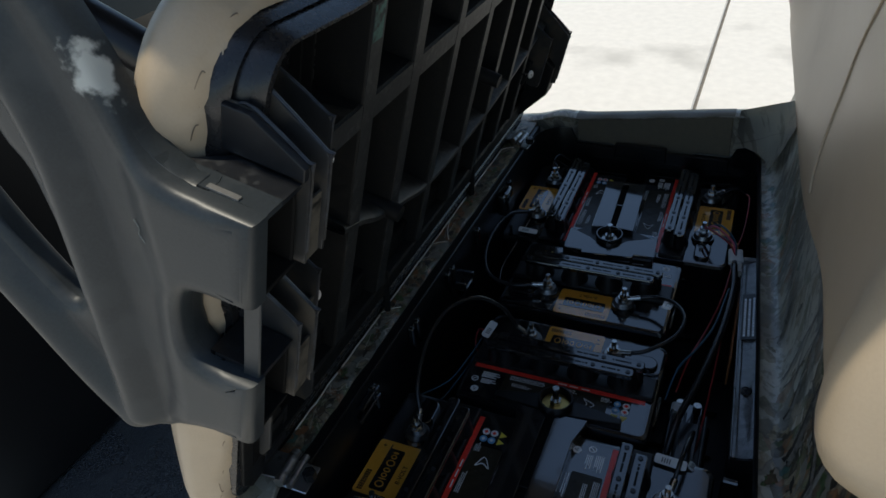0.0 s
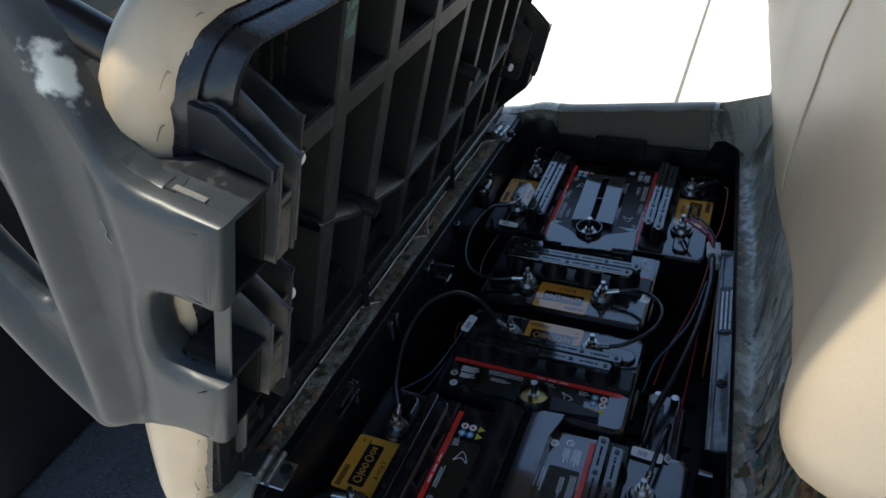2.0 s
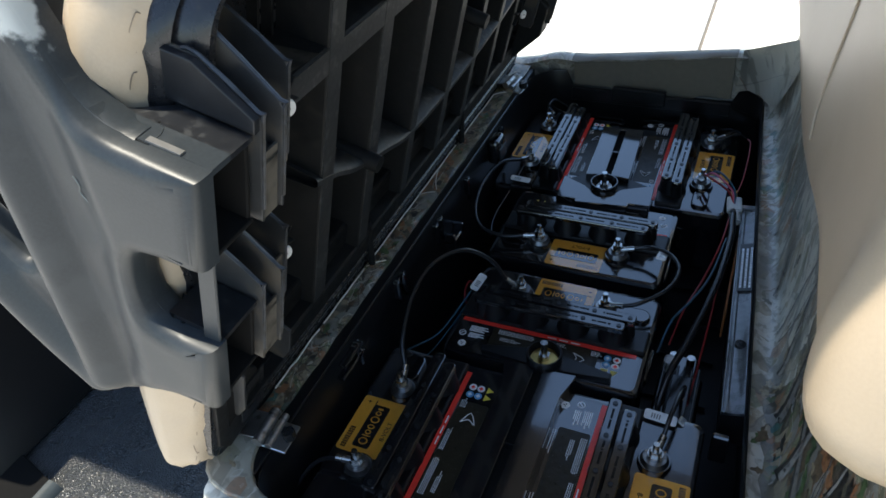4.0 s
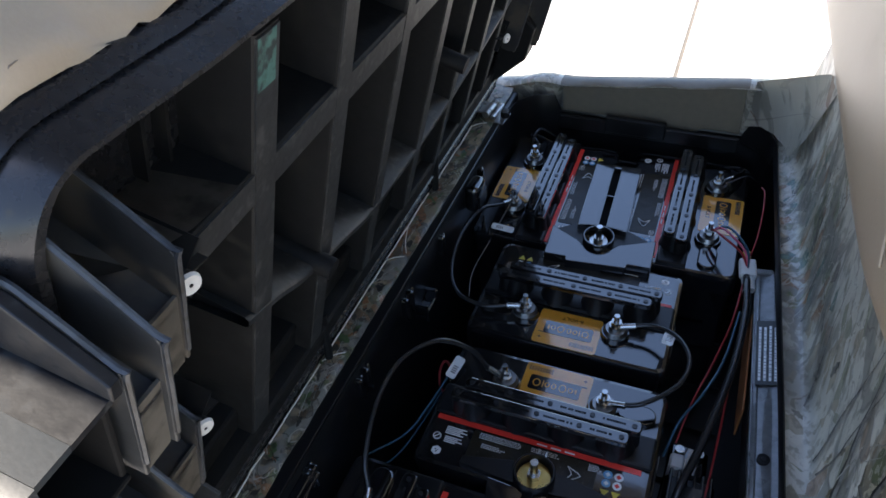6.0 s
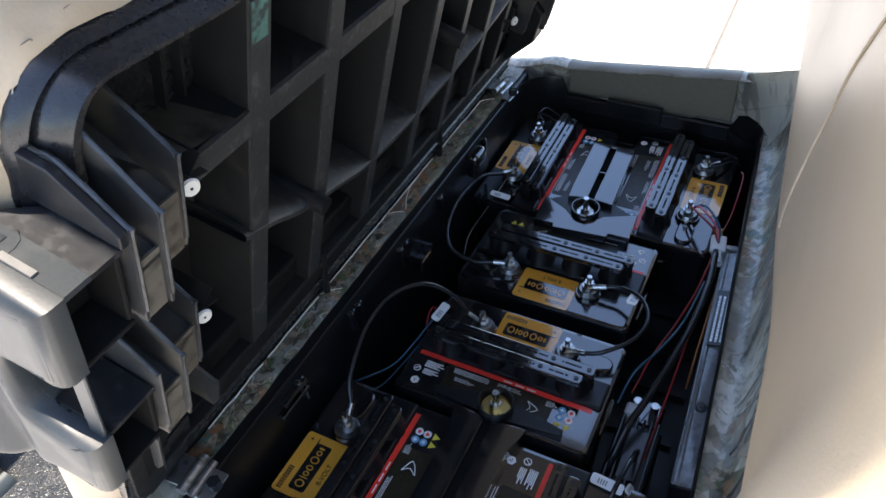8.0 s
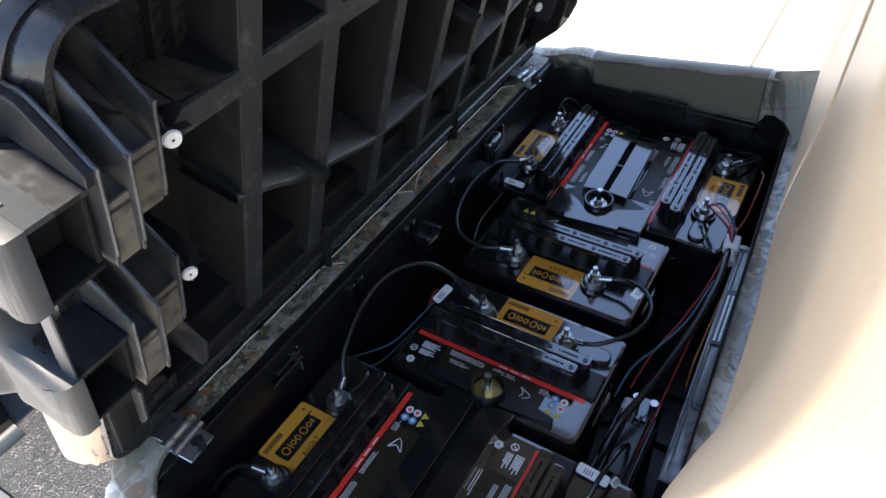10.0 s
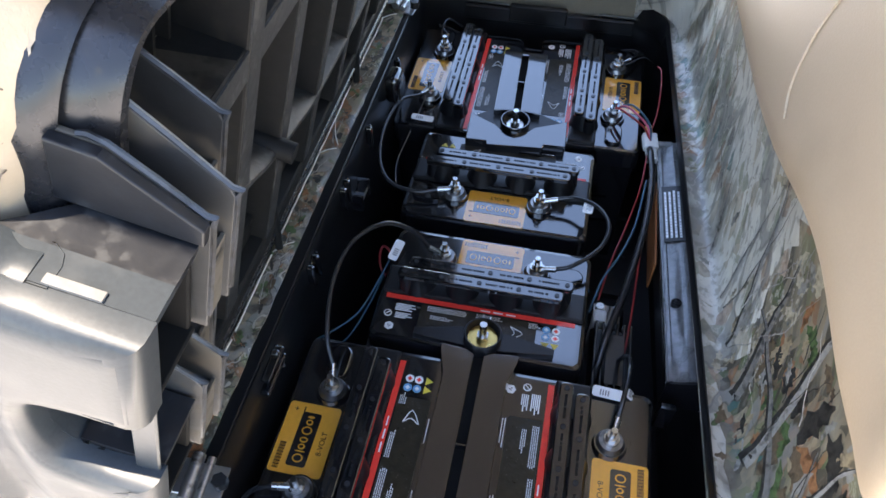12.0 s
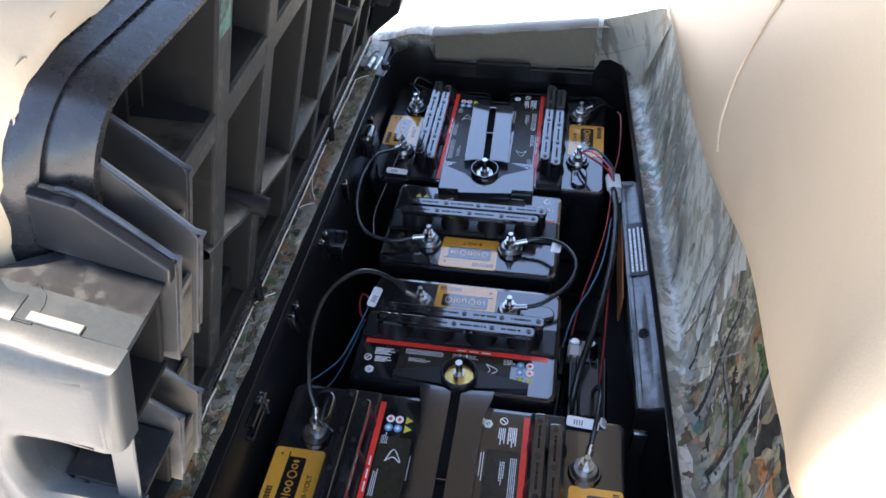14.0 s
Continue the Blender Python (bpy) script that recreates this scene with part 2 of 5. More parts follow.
CURL = material("pale_film_edge", (0.66, 0.62, 0.54), 0.45, grain=200, vary=0.2)
HINGE = material("worn_hinge_steel", (0.48, 0.48, 0.48), 0.38, metal=1.0, grain=90, bump=0.08, stain=(0.14, 0.12, 0.10), stain_scale=60, stain_at=0.55, stain_rough=0.6)
STEEL = material("bright_steel", (0.50, 0.50, 0.48), 0.26, metal=1.0, grain=90, bump=0.05, stain=(0.35, 0.31, 0.26), stain_scale=40, stain_at=0.6, stain_rough=0.45)
LEAD = material("grey_lead", (0.30, 0.30, 0.30), 0.35, metal=1.0, grain=120, bump=0.15, stain=(0.16, 0.16, 0.15), stain_scale=60, stain_at=0.55, stain_rough=0.6)
BRASS = material("brass", (0.62, 0.45, 0.16), 0.28, metal=1.0, grain=90, bump=0.08)
# Near-black matte; darkness inside hollows and recesses is put into the colour.
HOLLOW = material("unlit_recess_plastic", (0.008, 0.008, 0.008), 0.9, spec=0.1, grain=120)
# Scuffed black, dark enough to also carry the tongue ledge's shadow.
SCUFFSHADE = material("scuffed_and_shaded_plastic", (0.0090, 0.0102, 0.0125), 0.40, grain=90, bump=0.12, vary=0.35, stain=(0.021, 0.023, 0.025), stain_scale=110, stain_at=0.56, stain_rough=0.6, spec=0.38)
EDGESTRIP = material("mottled_pale_edge", (0.030, 0.034, 0.040), 0.42, grain=260, bump=0.1, vary=0.5, stain=(0.014, 0.015, 0.016), stain_scale=90, stain_at=0.48)
ORANGE = material("orange_label", (0.74, 0.33, 0.042), 0.09, grain=160, vary=0.10, bump=0.02, spec=1.0, coat=0.8)
INK = material("black_print", (0.010, 0.010, 0.011), 0.08, grain=120, bump=0.02, spec=1.0, coat=1.0)
PALE = material("pale_print", (0.76, 0.76, 0.75), 0.25, grain=200, bump=0.0)
RED = material("red_print", (0.78, 0.050, 0.035), 0.22, grain=200, bump=0.0)
BLUEPRINT = material("blue_print", (0.10, 0.30, 0.50), 0.3, grain=200, bump=0.0)
YELLOW = material("yellow_print", (0.65, 0.52, 0.06), 0.3, grain=200, bump=0.0)
FILM = material("clear_film_over_label", (0.024, 0.019, 0.011), 0.30, grain=90, vary=0.5, bump=0.5, spec=0.3, stain=(0.16, 0.145, 0.11), stain_scale=230, stain_at=0.66)
RUBBER = material("cable_rubber", (0.016, 0.016, 0.017), 0.22, grain=200, bump=0.04)
REDWIRE = material("red_wire", (0.28, 0.022, 0.022), 0.35, grain=200, bump=0.0)
PINKWIRE = material("pink_wire", (0.60, 0.12, 0.18), 0.35, grain=200, bump=0.0)
BLUEWIRE = material("blue_wire", (0.018, 0.075, 0.115), 0.35, grain=200, bump=0.0)
STICKER = material("worn_sticker", (0.125, 0.122, 0.114), 0.5, grain=160, vary=0.25, bump=0.1, stain=(0.15, 0.15, 0.14), stain_scale=120, stain_at=0.55)
WHITE = material("white_tag", (0.74, 0.75, 0.74), 0.4, grain=200, vary=0.05, bump=0.0)
SCREW = material("white_plastic", (0.62, 0.62, 0.60), 0.45, grain=120)
RAIL = material("grey_rail_plastic", (0.26, 0.26, 0.26), 0.16, grain=90, bump=0.10, vary=0.4, stain=(0.09, 0.09, 0.088), stain_scale=40, stain_at=0.56, stain_rough=0.35, spec=1.0, coat=1.0)
INNER = material("olive_inner_panel", (0.185, 0.162, 0.122), 0.45, grain=90, bump=0.06, stain=(0.17, 0.15, 0.125), stain_scale=9)
CAMO = camo_material("camouflage_film", (0.57, 0.54, 0.465), (0.43, 0.405, 0.34), 1.0, 0.0)
NEARFILM = camo_material("pale_camouflage_film", (0.60, 0.57, 0.49), (0.44, 0.42, 0.35), 0.55, -0.40)
LITTER = camo_material("camouflage_film_leaf_litter", (0.25, 0.212, 0.148), (0.060, 0.052, 0.037), 1.1, 0.12)
# Darker copy of the film: the corner's shade is put into the colour.
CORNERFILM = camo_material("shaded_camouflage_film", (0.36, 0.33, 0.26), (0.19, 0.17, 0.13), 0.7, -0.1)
LEDGE = camo_material("camouflage_film_fine_litter", (0.20, 0.165, 0.11), (0.045, 0.038, 0.026), 1.0, 0.16)
CONCRETE = material("concrete", (0.73, 0.69, 0.625), 0.85, grain=22, vary=0.12, bump=0.3, stain=(0.54, 0.51, 0.46), stain_scale=1.6, stain_at=0.56)
SOIL = material("joint_dirt", (0.16, 0.145, 0.12), 0.95, grain=30, vary=0.3, bump=0.4)
MAT = material("pebbled_floor_mat", (0.030, 0.033, 0.035), 0.27, grain=260, vary=0.4, bump=1.0, spec=0.9, depth=0.0025)


def pebbled(m, scale, depth):
    """Rounded pebbles pressed into the surface, in place of the fine relief."""
    nt = m.node_tree
    bump = next(k for k in nt.nodes if k.type == "BUMP")
    co, cell, dome = nt.nodes.new("ShaderNodeTexCoord"), nt.nodes.new("ShaderNodeTexVoronoi"), nt.nodes.new("ShaderNodeMapRange")
    cell.inputs["Scale"].default_value, cell.feature = scale, "SMOOTH_F1"
    cell.inputs["Smoothness"].default_value = 0.35
    dome.inputs["From Min"].default_value, dome.inputs["From Max"].default_value = 0.65, 0.05
    nt.links.new(co.outputs["Object"], cell.inputs["Vector"])
    nt.links.new(cell.outputs["Distance"], dome.inputs["Value"])
    nt.links.new(dome.outputs["Result"], bump.inputs["Height"])
    bump.inputs["Distance"].default_value = depth


pebbled(MAT, 330, 0.0016)
SILL = material("painted_sill", (0.045, 0.057, 0.064), 0.28, grain=90, bump=0.05, coat=0.3)
GLOSSBLACK = material("gloss_black_plastic", (0.012, 0.013, 0.014), 0.22, grain=90, bump=0.04)
PRINTS = [material("printed_" + name, c, 0.32, grain=220, vary=0.45, bump=0.0, stain=tuple(v * 0.45 for v in c), stain_scale=90, stain_at=0.52)
          for name, c in (("tan", (0.27, 0.21, 0.13)), ("grey_leaf", (0.22, 0.21, 0.18)), ("buff", (0.36, 0.31, 0.22)), ("brown", (0.12, 0.085, 0.052)), ("rust", (0.24, 0.11, 0.05)),
                          ("green", (0.075, 0.115, 0.045)), ("dark", (0.035, 0.032, 0.027)), ("bark", (0.17, 0.155, 0.135)), ("pale_bark", (0.26, 0.245, 0.215)), ("pale_twig", (0.48, 0.45, 0.39)))]
ROOF = material("roof_underside", (0.028, 0.024, 0.019), 0.55, grain=40, bump=0.1)


# ---- building helpers ----
def part(name, bm, mat, parent=None, label="", smooth=None):
    """Links a bmesh as one mesh object, under a thing or a part."""
    me = bpy.data.meshes.new(name)
    bmesh.ops.recalc_face_normals(bm, faces=bm.faces)
    bm.to_mesh(me)
    bm.free()
    me.materials.append(mat)
    if smooth:
        for p in me.polygons:
            p.use_smooth = True
        me.set_sharp_from_angle(angle=radians(smooth))
    ob = new(name, me)
    if parent:
        ob.parent = parent
    if label:
        ob["label"] = label
    return ob


def thing(name, m, label, category, group="", kind=""):
    ob = new(name)
    ob.empty_display_size = 0.02
    ob.matrix_world = m
    return tagged(ob, label, category, group, kind)


def box(bm, x0, x1, y0, y1, z0, z1, bevel=0.0, seg=1, m=None):
    made = bmesh.ops.create_cube(bm, size=1.0, matrix=Matrix.LocRotScale(((x0 + x1) / 2, (y0 + y1) / 2, (z0 + z1) / 2), None, (abs(x1 - x0), abs(y1 - y0), abs(z1 - z0))))["verts"]
    if bevel:
        edges = list({e for v in made for e in v.link_edges})
        made = bmesh.ops.bevel(bm, geom=edges, offset=bevel, segments=seg, profile=0.5, affect="EDGES")["verts"]
        made = list({v for v in made})
    if m is not None:
        bmesh.ops.transform(bm, matrix=m, verts=made)
    return bm


def boxed(*a, **k):
    return box(bmesh.new(), *a, **k)


def rod(bm, a, b, r, seg=16, r2=None):
    a, b = Vector(a), Vector(b)
    q = (b - a).to_track_quat("Z", "Y")
    bmesh.ops.create_cone(bm, cap_ends=True, segments=seg, radius1=r, radius2=r if r2 is None else r2, depth=(b - a).length,
                          matrix=Matrix.LocRotScale((a + b) / 2, q, None))
    return bm


def prism(bm, outline, place, low, high, bevel=0.0):
    """A flat outline made solid: place(p, q, h) gives the point of (p, q) at height h."""
    lo = [bm.verts.new(place(p, q, low)) for p, q in outline]
    hi = [bm.verts.new(place(p, q, high)) for p, q in outline]
    n = len(outline)
    faces = [bm.faces.new(lo), bm.faces.new(hi)]
    for i in range(n):
        faces.append(bm.faces.new((lo[i], lo[(i + 1) % n], hi[(i + 1) % n], hi[i])))
    if bevel:
        bmesh.ops.recalc_face_normals(bm, faces=faces)
        edges = [e for f in faces[:2] for e in f.edges]
        bmesh.ops.bevel(bm, geom=edges, offset=bevel, segments=2, profile=0.5, affect="EDGES")
    return bm


def loft(bm, loops, closed=True, ends=False):
    """Bridges rings of points, each of the same count."""
    rows = [[bm.verts.new(p) for p in ring] for ring in loops]
    n = len(rows[0])
    for a, b in zip(rows, rows[1:]):
        for i in range(n if closed else n - 1):
            bm.faces.new((a[i], a[(i + 1) % n], b[(i + 1) % n], b[i]))
    if ends:
        bm.faces.new(rows[0])
        bm.faces.new(rows[-1])
    return bm


def smooth_line(points, steps=8):
    """A Catmull-Rom line through the points."""
    p = [Vector(q) for q in points]
    p = [2 * p[0] - p[1]] + p + [2 * p[-1] - p[-2]]
    out = []
    for i in range(1, len(p) - 2):
        for s in range(steps):
            t = s / steps
            a, b, c, d = p[i - 1], p[i], p[i + 1], p[i + 2]
            out.append(0.5 * (2 * b + (c - a) * t + (2 * a - 5 * b + 4 * c - d) * t * t + (3 * b - a - 3 * c + d) * t ** 3))
    return out + [p[-2]]


def hose(bm, points, r, seg=10, steps=8):
    """A round cable along the points."""
    line = smooth_line(points, steps) if len(points) > 2 else [Vector(q) for q in points]
    loops, side = [], None
    for i, c in enumerate(line):
        way = (line[min(i + 1, len(line) - 1)] - line[max(i - 1, 0)]).normalized()
        if side is None:
            side = way.orthogonal().normalized()
        side = (side - way * side.dot(way)).normalized()
        up = way.cross(side)
        loops.append([c + r * (math.cos(a) * side + math.sin(a) * up) for a in (2 * math.pi * k / seg for k in range(seg))])
    return loft(bm, loops, ends=True)


def round_rect(p0, p1, q0, q1, r, seg=8):
    """A rounded rectangle as (p, q) points."""
    r = min(r, (p1 - p0) / 2 - 1e-4, (q1 - q0) / 2 - 1e-4)
    pts = []
    for cp, cq, a0 in ((p1 - r, q1 - r, 0), (p0 + r, q1 - r, 90), (p0 + r, q0 + r, 180), (p1 - r, q0 + r, 270)):
        for k in range(seg + 1):
            a = radians(a0 + 90 * k / seg)
            pts.append((cp + r * math.cos(a), cq + r * math.sin(a)))
    return pts


def dense(outline, step):
    """The closed outline with points added, so that no side is longer than step."""
    out = []
    for a, b in zip(outline, outline[1:] + outline[:1]):
        k = max(1, math.ceil(math.dist(a, b) / step))
        out += [(a[0] + (b[0] - a[0]) * i / k, a[1] + (b[1] - a[1]) * i / k) for i in range(k)]
    return out


XYZ = lambda p, q, h: (p, q, h)

# ---- ground ----
bm = bmesh.new()
box(bm, -600, 600, -600, 600, -0.30, -0.012)
tagged(part("ground", bm, SOIL), "pale dusty ground under the concrete slabs", "ground", kind="structure")
pavement = thing("pavement", pose(0, 0, 0), "sunlit pale concrete driveway with straight joints", "pavement", kind="structure")
slab_mesh = None
for ix in range(-4, 4):
    for iy in range(-2, 3):
        if slab_mesh is None:
            slab = part("slab", boxed(0.007, 2.993, 0.007, 5.993, -0.1, 0.0, 0.006), CONCRETE, pavement)
            slab_mesh = slab.data
        else:
            slab = new("slab", slab_mesh)
            slab.parent = pavement
        slab.location = (ix * 3.0 - 0.04, iy * 6.0 - 0.3, 0)

# ---- golf cart body ----
cart = thing("golf_cart", pose(0, 0, 0), "golf cart wrapped in woodland camouflage film, seat lifted", "golf cart")


def rim_x(y):
    return 0.265 - 0.055 * y - 0.005 * max(0, (0.45 - y) / 0.45)


TRAY_R = 0.06
tray_outline = []
for cx, cy, a0 in ((rim_x(1.0) - TRAY_R, 1.005 - TRAY_R, 0), (-0.207 + TRAY_R, 1.005 - TRAY_R, 90), (-0.209 + TRAY_R, -0.01 + TRAY_R, 180), (rim_x(0) - TRAY_R, -0.01 + TRAY_R, 270)):
    for k in range(9):
        a = radians(a0 + 90 * k / 8)
        tray_outline.append((cx + TRAY_R * math.cos(a), cy + TRAY_R * math.sin(a)))
tray_outline = [(p + (rim_x(q) - (rim_x(0) + (rim_x(1.0) - rim_x(0)) * q) if p > 0.15 else 0), q) for p, q in dense(tray_outline, 0.012)]


def grown(outline, d):
    """The outline moved outwards by d."""
    out, n = [], len(outline)
    for i in range(n):
        a, c = Vector(outline[i - 1]), Vector(outline[(i + 1) % n])
        t = (c - a).normalized()
        out.append((outline[i][0] + t.y * d, outline[i][1] - t.x * d))
    return out


def ring(d, z):
    """One level of the tray; its wall beside the rail flares out close under the rim."""
    return [(p + (0.046 if p > 0.10 and z < 0.63 else 0), q, z - (0.026 if z > 0.61 and (p < 0.18 or q > 0.95) else 0)) for p, q in grown(tray_outline, d)]


def tray_top(p, q):
    """The rim stands high at the far corners and drops between them."""
    if q > 0.96 and -0.14 < p < 0.17:
        return 0.628 if not (-0.06 < p < 0.10) else 0.622
    return 0.655


bm = bmesh.new()
rim = lambda d, dz: [(p, q, tray_top(p, q) + dz) for p, q in grown(tray_outline, d)]
loft(bm, [ring(-0.012, 0.30), ring(0.0, 0.34), ring(0.0, 0.620), ring(0.0, 0.638), rim(0.0, -0.003), rim(0.0012, 0.0), rim(0.0030, -0.001), ring(0.0030, 0.640), ring(0.009, 0.622), ring(0.009, 0.30)])
bm.faces.new([bm.verts.new(p) for p in ring(-0.012, 0.30)])
part("battery_tray", bm, TRAY, cart, "deep black plastic battery tray with rounded corners", smooth=35)

# rear body wall behind the tray: a small gutter, then it climbs to the backrest
PROFILE = ((-0.0008, 0.630), (-0.0008, 0.640), (0.0, 0.646), (0.008, 0.645), (0.022, 0.643), (0.030, 0.648), (0.036, 0.660), (0.043, 0.682), (0.053, 0.716), (0.062, 0.745), (0.071, 0.790), (0.078, 0.840), (0.083, 0.92), (0.110, 0.95))


def rear_ring(y):
    k = 1.0 - 0.42 * max(0, y - 0.25)
    lift = 0.012 * max(0, (y - 0.6) / 0.4)
    wave = 0.0015 * math.sin(y * 31) + 0.001 * math.sin(y * 57 + 1)
    return [(rim_x(y) + 0.0035 + dx * k + (wave if dx > 0.02 else 0), y, z + (lift if dx > 0.01 else 0)) for dx, z in PROFILE]


bm = bmesh.new()
ys = [-0.09 + 1.14 * i / 44 for i in range(45)]
loft(bm, [rear_ring(y) for y in ys], closed=False)
outer = [[(x + 0.012, y, z - 0.006) for x, y, z in rear_ring(y)] for y in (ys[0], ys[-1])]
loft(bm, outer, closed=False)
rear_wall = part("rear_body_wall", bm, CAMO, cart, "camouflage wrapped body wall behind the batteries", smooth=60)


def wall_point(y, f, off):
    """The point f metres up the wall's profile from the gutter, off the surface."""
    ring_here = rear_ring(y)[2:]
    for (x0, _, z0), (x1, _, z1) in zip(ring_here, ring_here[1:]):
        d = math.hypot(x1 - x0, z1 - z0)
        if f <= d or (x1, z1) == (ring_here[-1][0], ring_here[-1][2]):
            k = min(f / d, 1)
            return (x0 + (x1 - x0) * k - (z1 - z0) / d * off, y, z0 + (z1 - z0) * k + (x1 - x0) / d * off)
        f -= d


def printed(name, line, widths, mat, off, place=None, under=None):
    """A flat printed shape along a line of (y, f) on the wall, as wide as given at each point."""
    rows_here = []
    for i, (y, f) in enumerate(line):
        ya, fa = line[max(i - 1, 0)]
        yb, fb = line[min(i + 1, len(line) - 1)]
        d = math.hypot(yb - ya, fb - fa) or 1
        sy, sf = (fa - fb) / d, (yb - ya) / d
        rows_here.append([(place or wall_point)(y + sy * w, max(0.001, f + sf * w), off) for w in (-widths[i], 0, widths[i])])
    part(name, loft(bmesh.new(), rows_here, closed=False), mat, under or rear_wall, smooth=60)


rnd = random.Random(77)
# brown leaf litter printed on the near stretch, with a ragged far end
bm = bmesh.new()
heights = [0.016 + 0.30 * i / 30 for i in range(31)]
ends = [0.30 + 0.55 * (f - 0.016) + 0.05 * noise.noise((f * 22, 3, 1)) + 0.03 * noise.noise((f * 70, 1, 5)) for f in heights]
loft(bm, [[wall_point(-0.085 + (e + 0.085) * k / 26, f + 0.003 * math.sin(k * 1.9), 0.0007) for f, e in zip(heights, ends)] for k in range(27)], closed=False)
part("printed_litter", bm, LITTER, rear_wall, "printed brown leaf litter", smooth=60)
for k in range(230):
    y, f = rnd.uniform(-0.07, 0.50) * rnd.uniform(0.5, 1), rnd.uniform(0.004, 0.27)
    long, turn_here, bend_here = rnd.uniform(0.012, 0.034), rnd.gauss(0.85, 0.5), rnd.uniform(-0.5, 0.5)
    line = [(y + long * i / 9 * math.cos(turn_here + bend_here * i / 9), f + long * i / 9 * math.sin(turn_here + bend_here * i / 9)) for i in range(10)]
    if y < 0.20:
        line = [(y + (a - y) * 1.7, f + (b - f) * 1.7) for a, b in line]
        long *= 1.5
    wide_here = long * rnd.uniform(0.12, 0.30)
    widths = [max(0.0003, wide_here * math.sin(math.pi * (i + 0.4) / 10) * (1.25 if i % 3 == 1 else 0.7)) for i in range(10)]
    tone = rnd.choice((0, 1, 2) if y > 0.30 else (0, 1, 3, 3, 4, 5, 5, 6, 6))
    printed("printed_leaf", line, widths, PRINTS[tone], 0.0010 + 0.0001 * (k % 6))
for k in range(16):
    y, f = -0.05 + 0.052 * k + rnd.uniform(-0.02, 0.02), rnd.uniform(0.015, 0.06)
    long, turn_here, bend_here = rnd.uniform(0.13, 0.24), rnd.uniform(0.45, 1.45), rnd.uniform(-1.1, 0.7)
    line = [(y, f)]
    for i in range(23):
        a = turn_here + bend_here * i / 23 + 0.35 * noise.noise((i * 0.35, k * 3.1, 0))
        line.append((line[-1][0] + long / 23 * math.cos(a), line[-1][1] + long / 23 * math.sin(a)))
    r0 = rnd.uniform(0.0035, 0.0080) if y < 0.36 else rnd.uniform(0.0012, 0.0024)
    widths = [r0 * (1 - 0.75 * i / 23) * (1 + 0.25 * noise.noise((i * 0.7, k, 4))) for i in range(24)]
    if y < 0.40:
        printed("printed_limb", [(a + 0.6 * w, b - 0.6 * w) for (a, b), w in zip(line, widths)], widths, PRINTS[6], 0.0017)
    printed("printed_limb", line, [w * 0.8 for w in widths], PRINTS[7 + k % 2], 0.0019)
for k in range(46):
    y, f = rnd.uniform(-0.06, 0.95), rnd.uniform(0.006, 0.16)
    long, turn_here = rnd.uniform(0.03, 0.10), rnd.choice((1, 1, -1)) * rnd.uniform(0.5, 1.9)
    line = [(y, f)]
    for i in range(11):
        a = turn_here + 0.9 * noise.noise((i * 0.4, k * 2.3, 7))
        line.append((line[-1][0] + long / 11 * math.cos(a), max(0.002, line[-1][1] + long / 11 * math.sin(a))))
    printed("printed_twig", line, [0.0007 * (1 - 0.6 * i / 11) for i in range(12)], PRINTS[9] if k % 3 == 0 else PRINTS[6] if y < 0.3 else PRINTS[8], 0.0021)

# far side of the body: lip, film-wrapped corners, bare olive panel between them
bm = bmesh.new()


def lip_z(x):
    return 0.664 + 0.058 * (x + 0.24) / 0.47 + 0.008 * math.exp(-((x + 0.17) / 0.035) ** 2)


xs = [-0.30 + 0.56 * i / 56 for i in range(57)]


def far_ring(x):
    top, inset = lip_z(x), 0.012 if -0.140 < x < 0.158 else 0.0
    wob = 0.002 * math.sin(x * 60)
    return [(x, 1.022 + inset, 0.55), (x, 1.016 + inset, top - 0.020), (x, 1.006 + wob, top - 0.004), (x, 1.013, top + 0.001), (x, 1.036, top - 0.001), (x, 1.052, top - 0.012), (x, 1.075, 0.55), (x, 1.08, 0.30)]


loft(bm, [far_ring(x) for x in xs], closed=False)
part("far_body_side", bm, CAMO, cart, "camouflage wrapped side of the body with a rounded lip", smooth=50)
bm = bmesh.new()
face = [(x, lip_z(x) - 0.004) for x in (-0.136, -0.06, 0.02, 0.10, 0.155)]
prism(bm, face + [(0.160, 0.575), (-0.130, 0.575)], lambda p, q, h: (p, 1.010 + 0.05 * (0.66 - q) + h, q), 0.0, 0.006, 0.001)
side_panel = part("inner_side_panel", bm, INNER, cart, "bare olive brown plastic panel at the end of the tray")
part("panel_lip", loft(bmesh.new(), [[(x, y - 0.002, z + 0.0022) for x, y, z in far_ring(x)[2:6]] for x in [-0.138 + 0.296 * i / 30 for i in range(31)]], closed=False), INNER, side_panel, smooth=50)
bm = bmesh.new()
box(bm, -0.135, 0.160, 0.992, 1.0, 0.600, 0.626, 0.002)
box(bm, -0.055, 0.045, 0.988, 0.999, 0.606, 0.636, 0.002)
part("tray_latch_edge", bm, TRAY, cart, "stepped black edge of the tray")

# folded film at the far rear corner
bm = bmesh.new()
loft(bm, [[(0.162, 1.004, 0.645), (0.166, 1.004, 0.675), (0.166, 1.010, 0.722)], [(0.185, 0.985, 0.66), (0.192, 0.988, 0.700), (0.196, 1.000, 0.736)],
          [(0.205, 0.965, 0.662), (0.216, 0.972, 0.700), (0.226, 0.990, 0.750)], [(0.222, 0.93, 0.664), (0.236, 0.94, 0.702), (0.256, 0.97, 0.768)],
          [(0.226, 0.90, 0.664), (0.242, 0.90, 0.702), (0.270, 0.92, 0.785)]], closed=False)
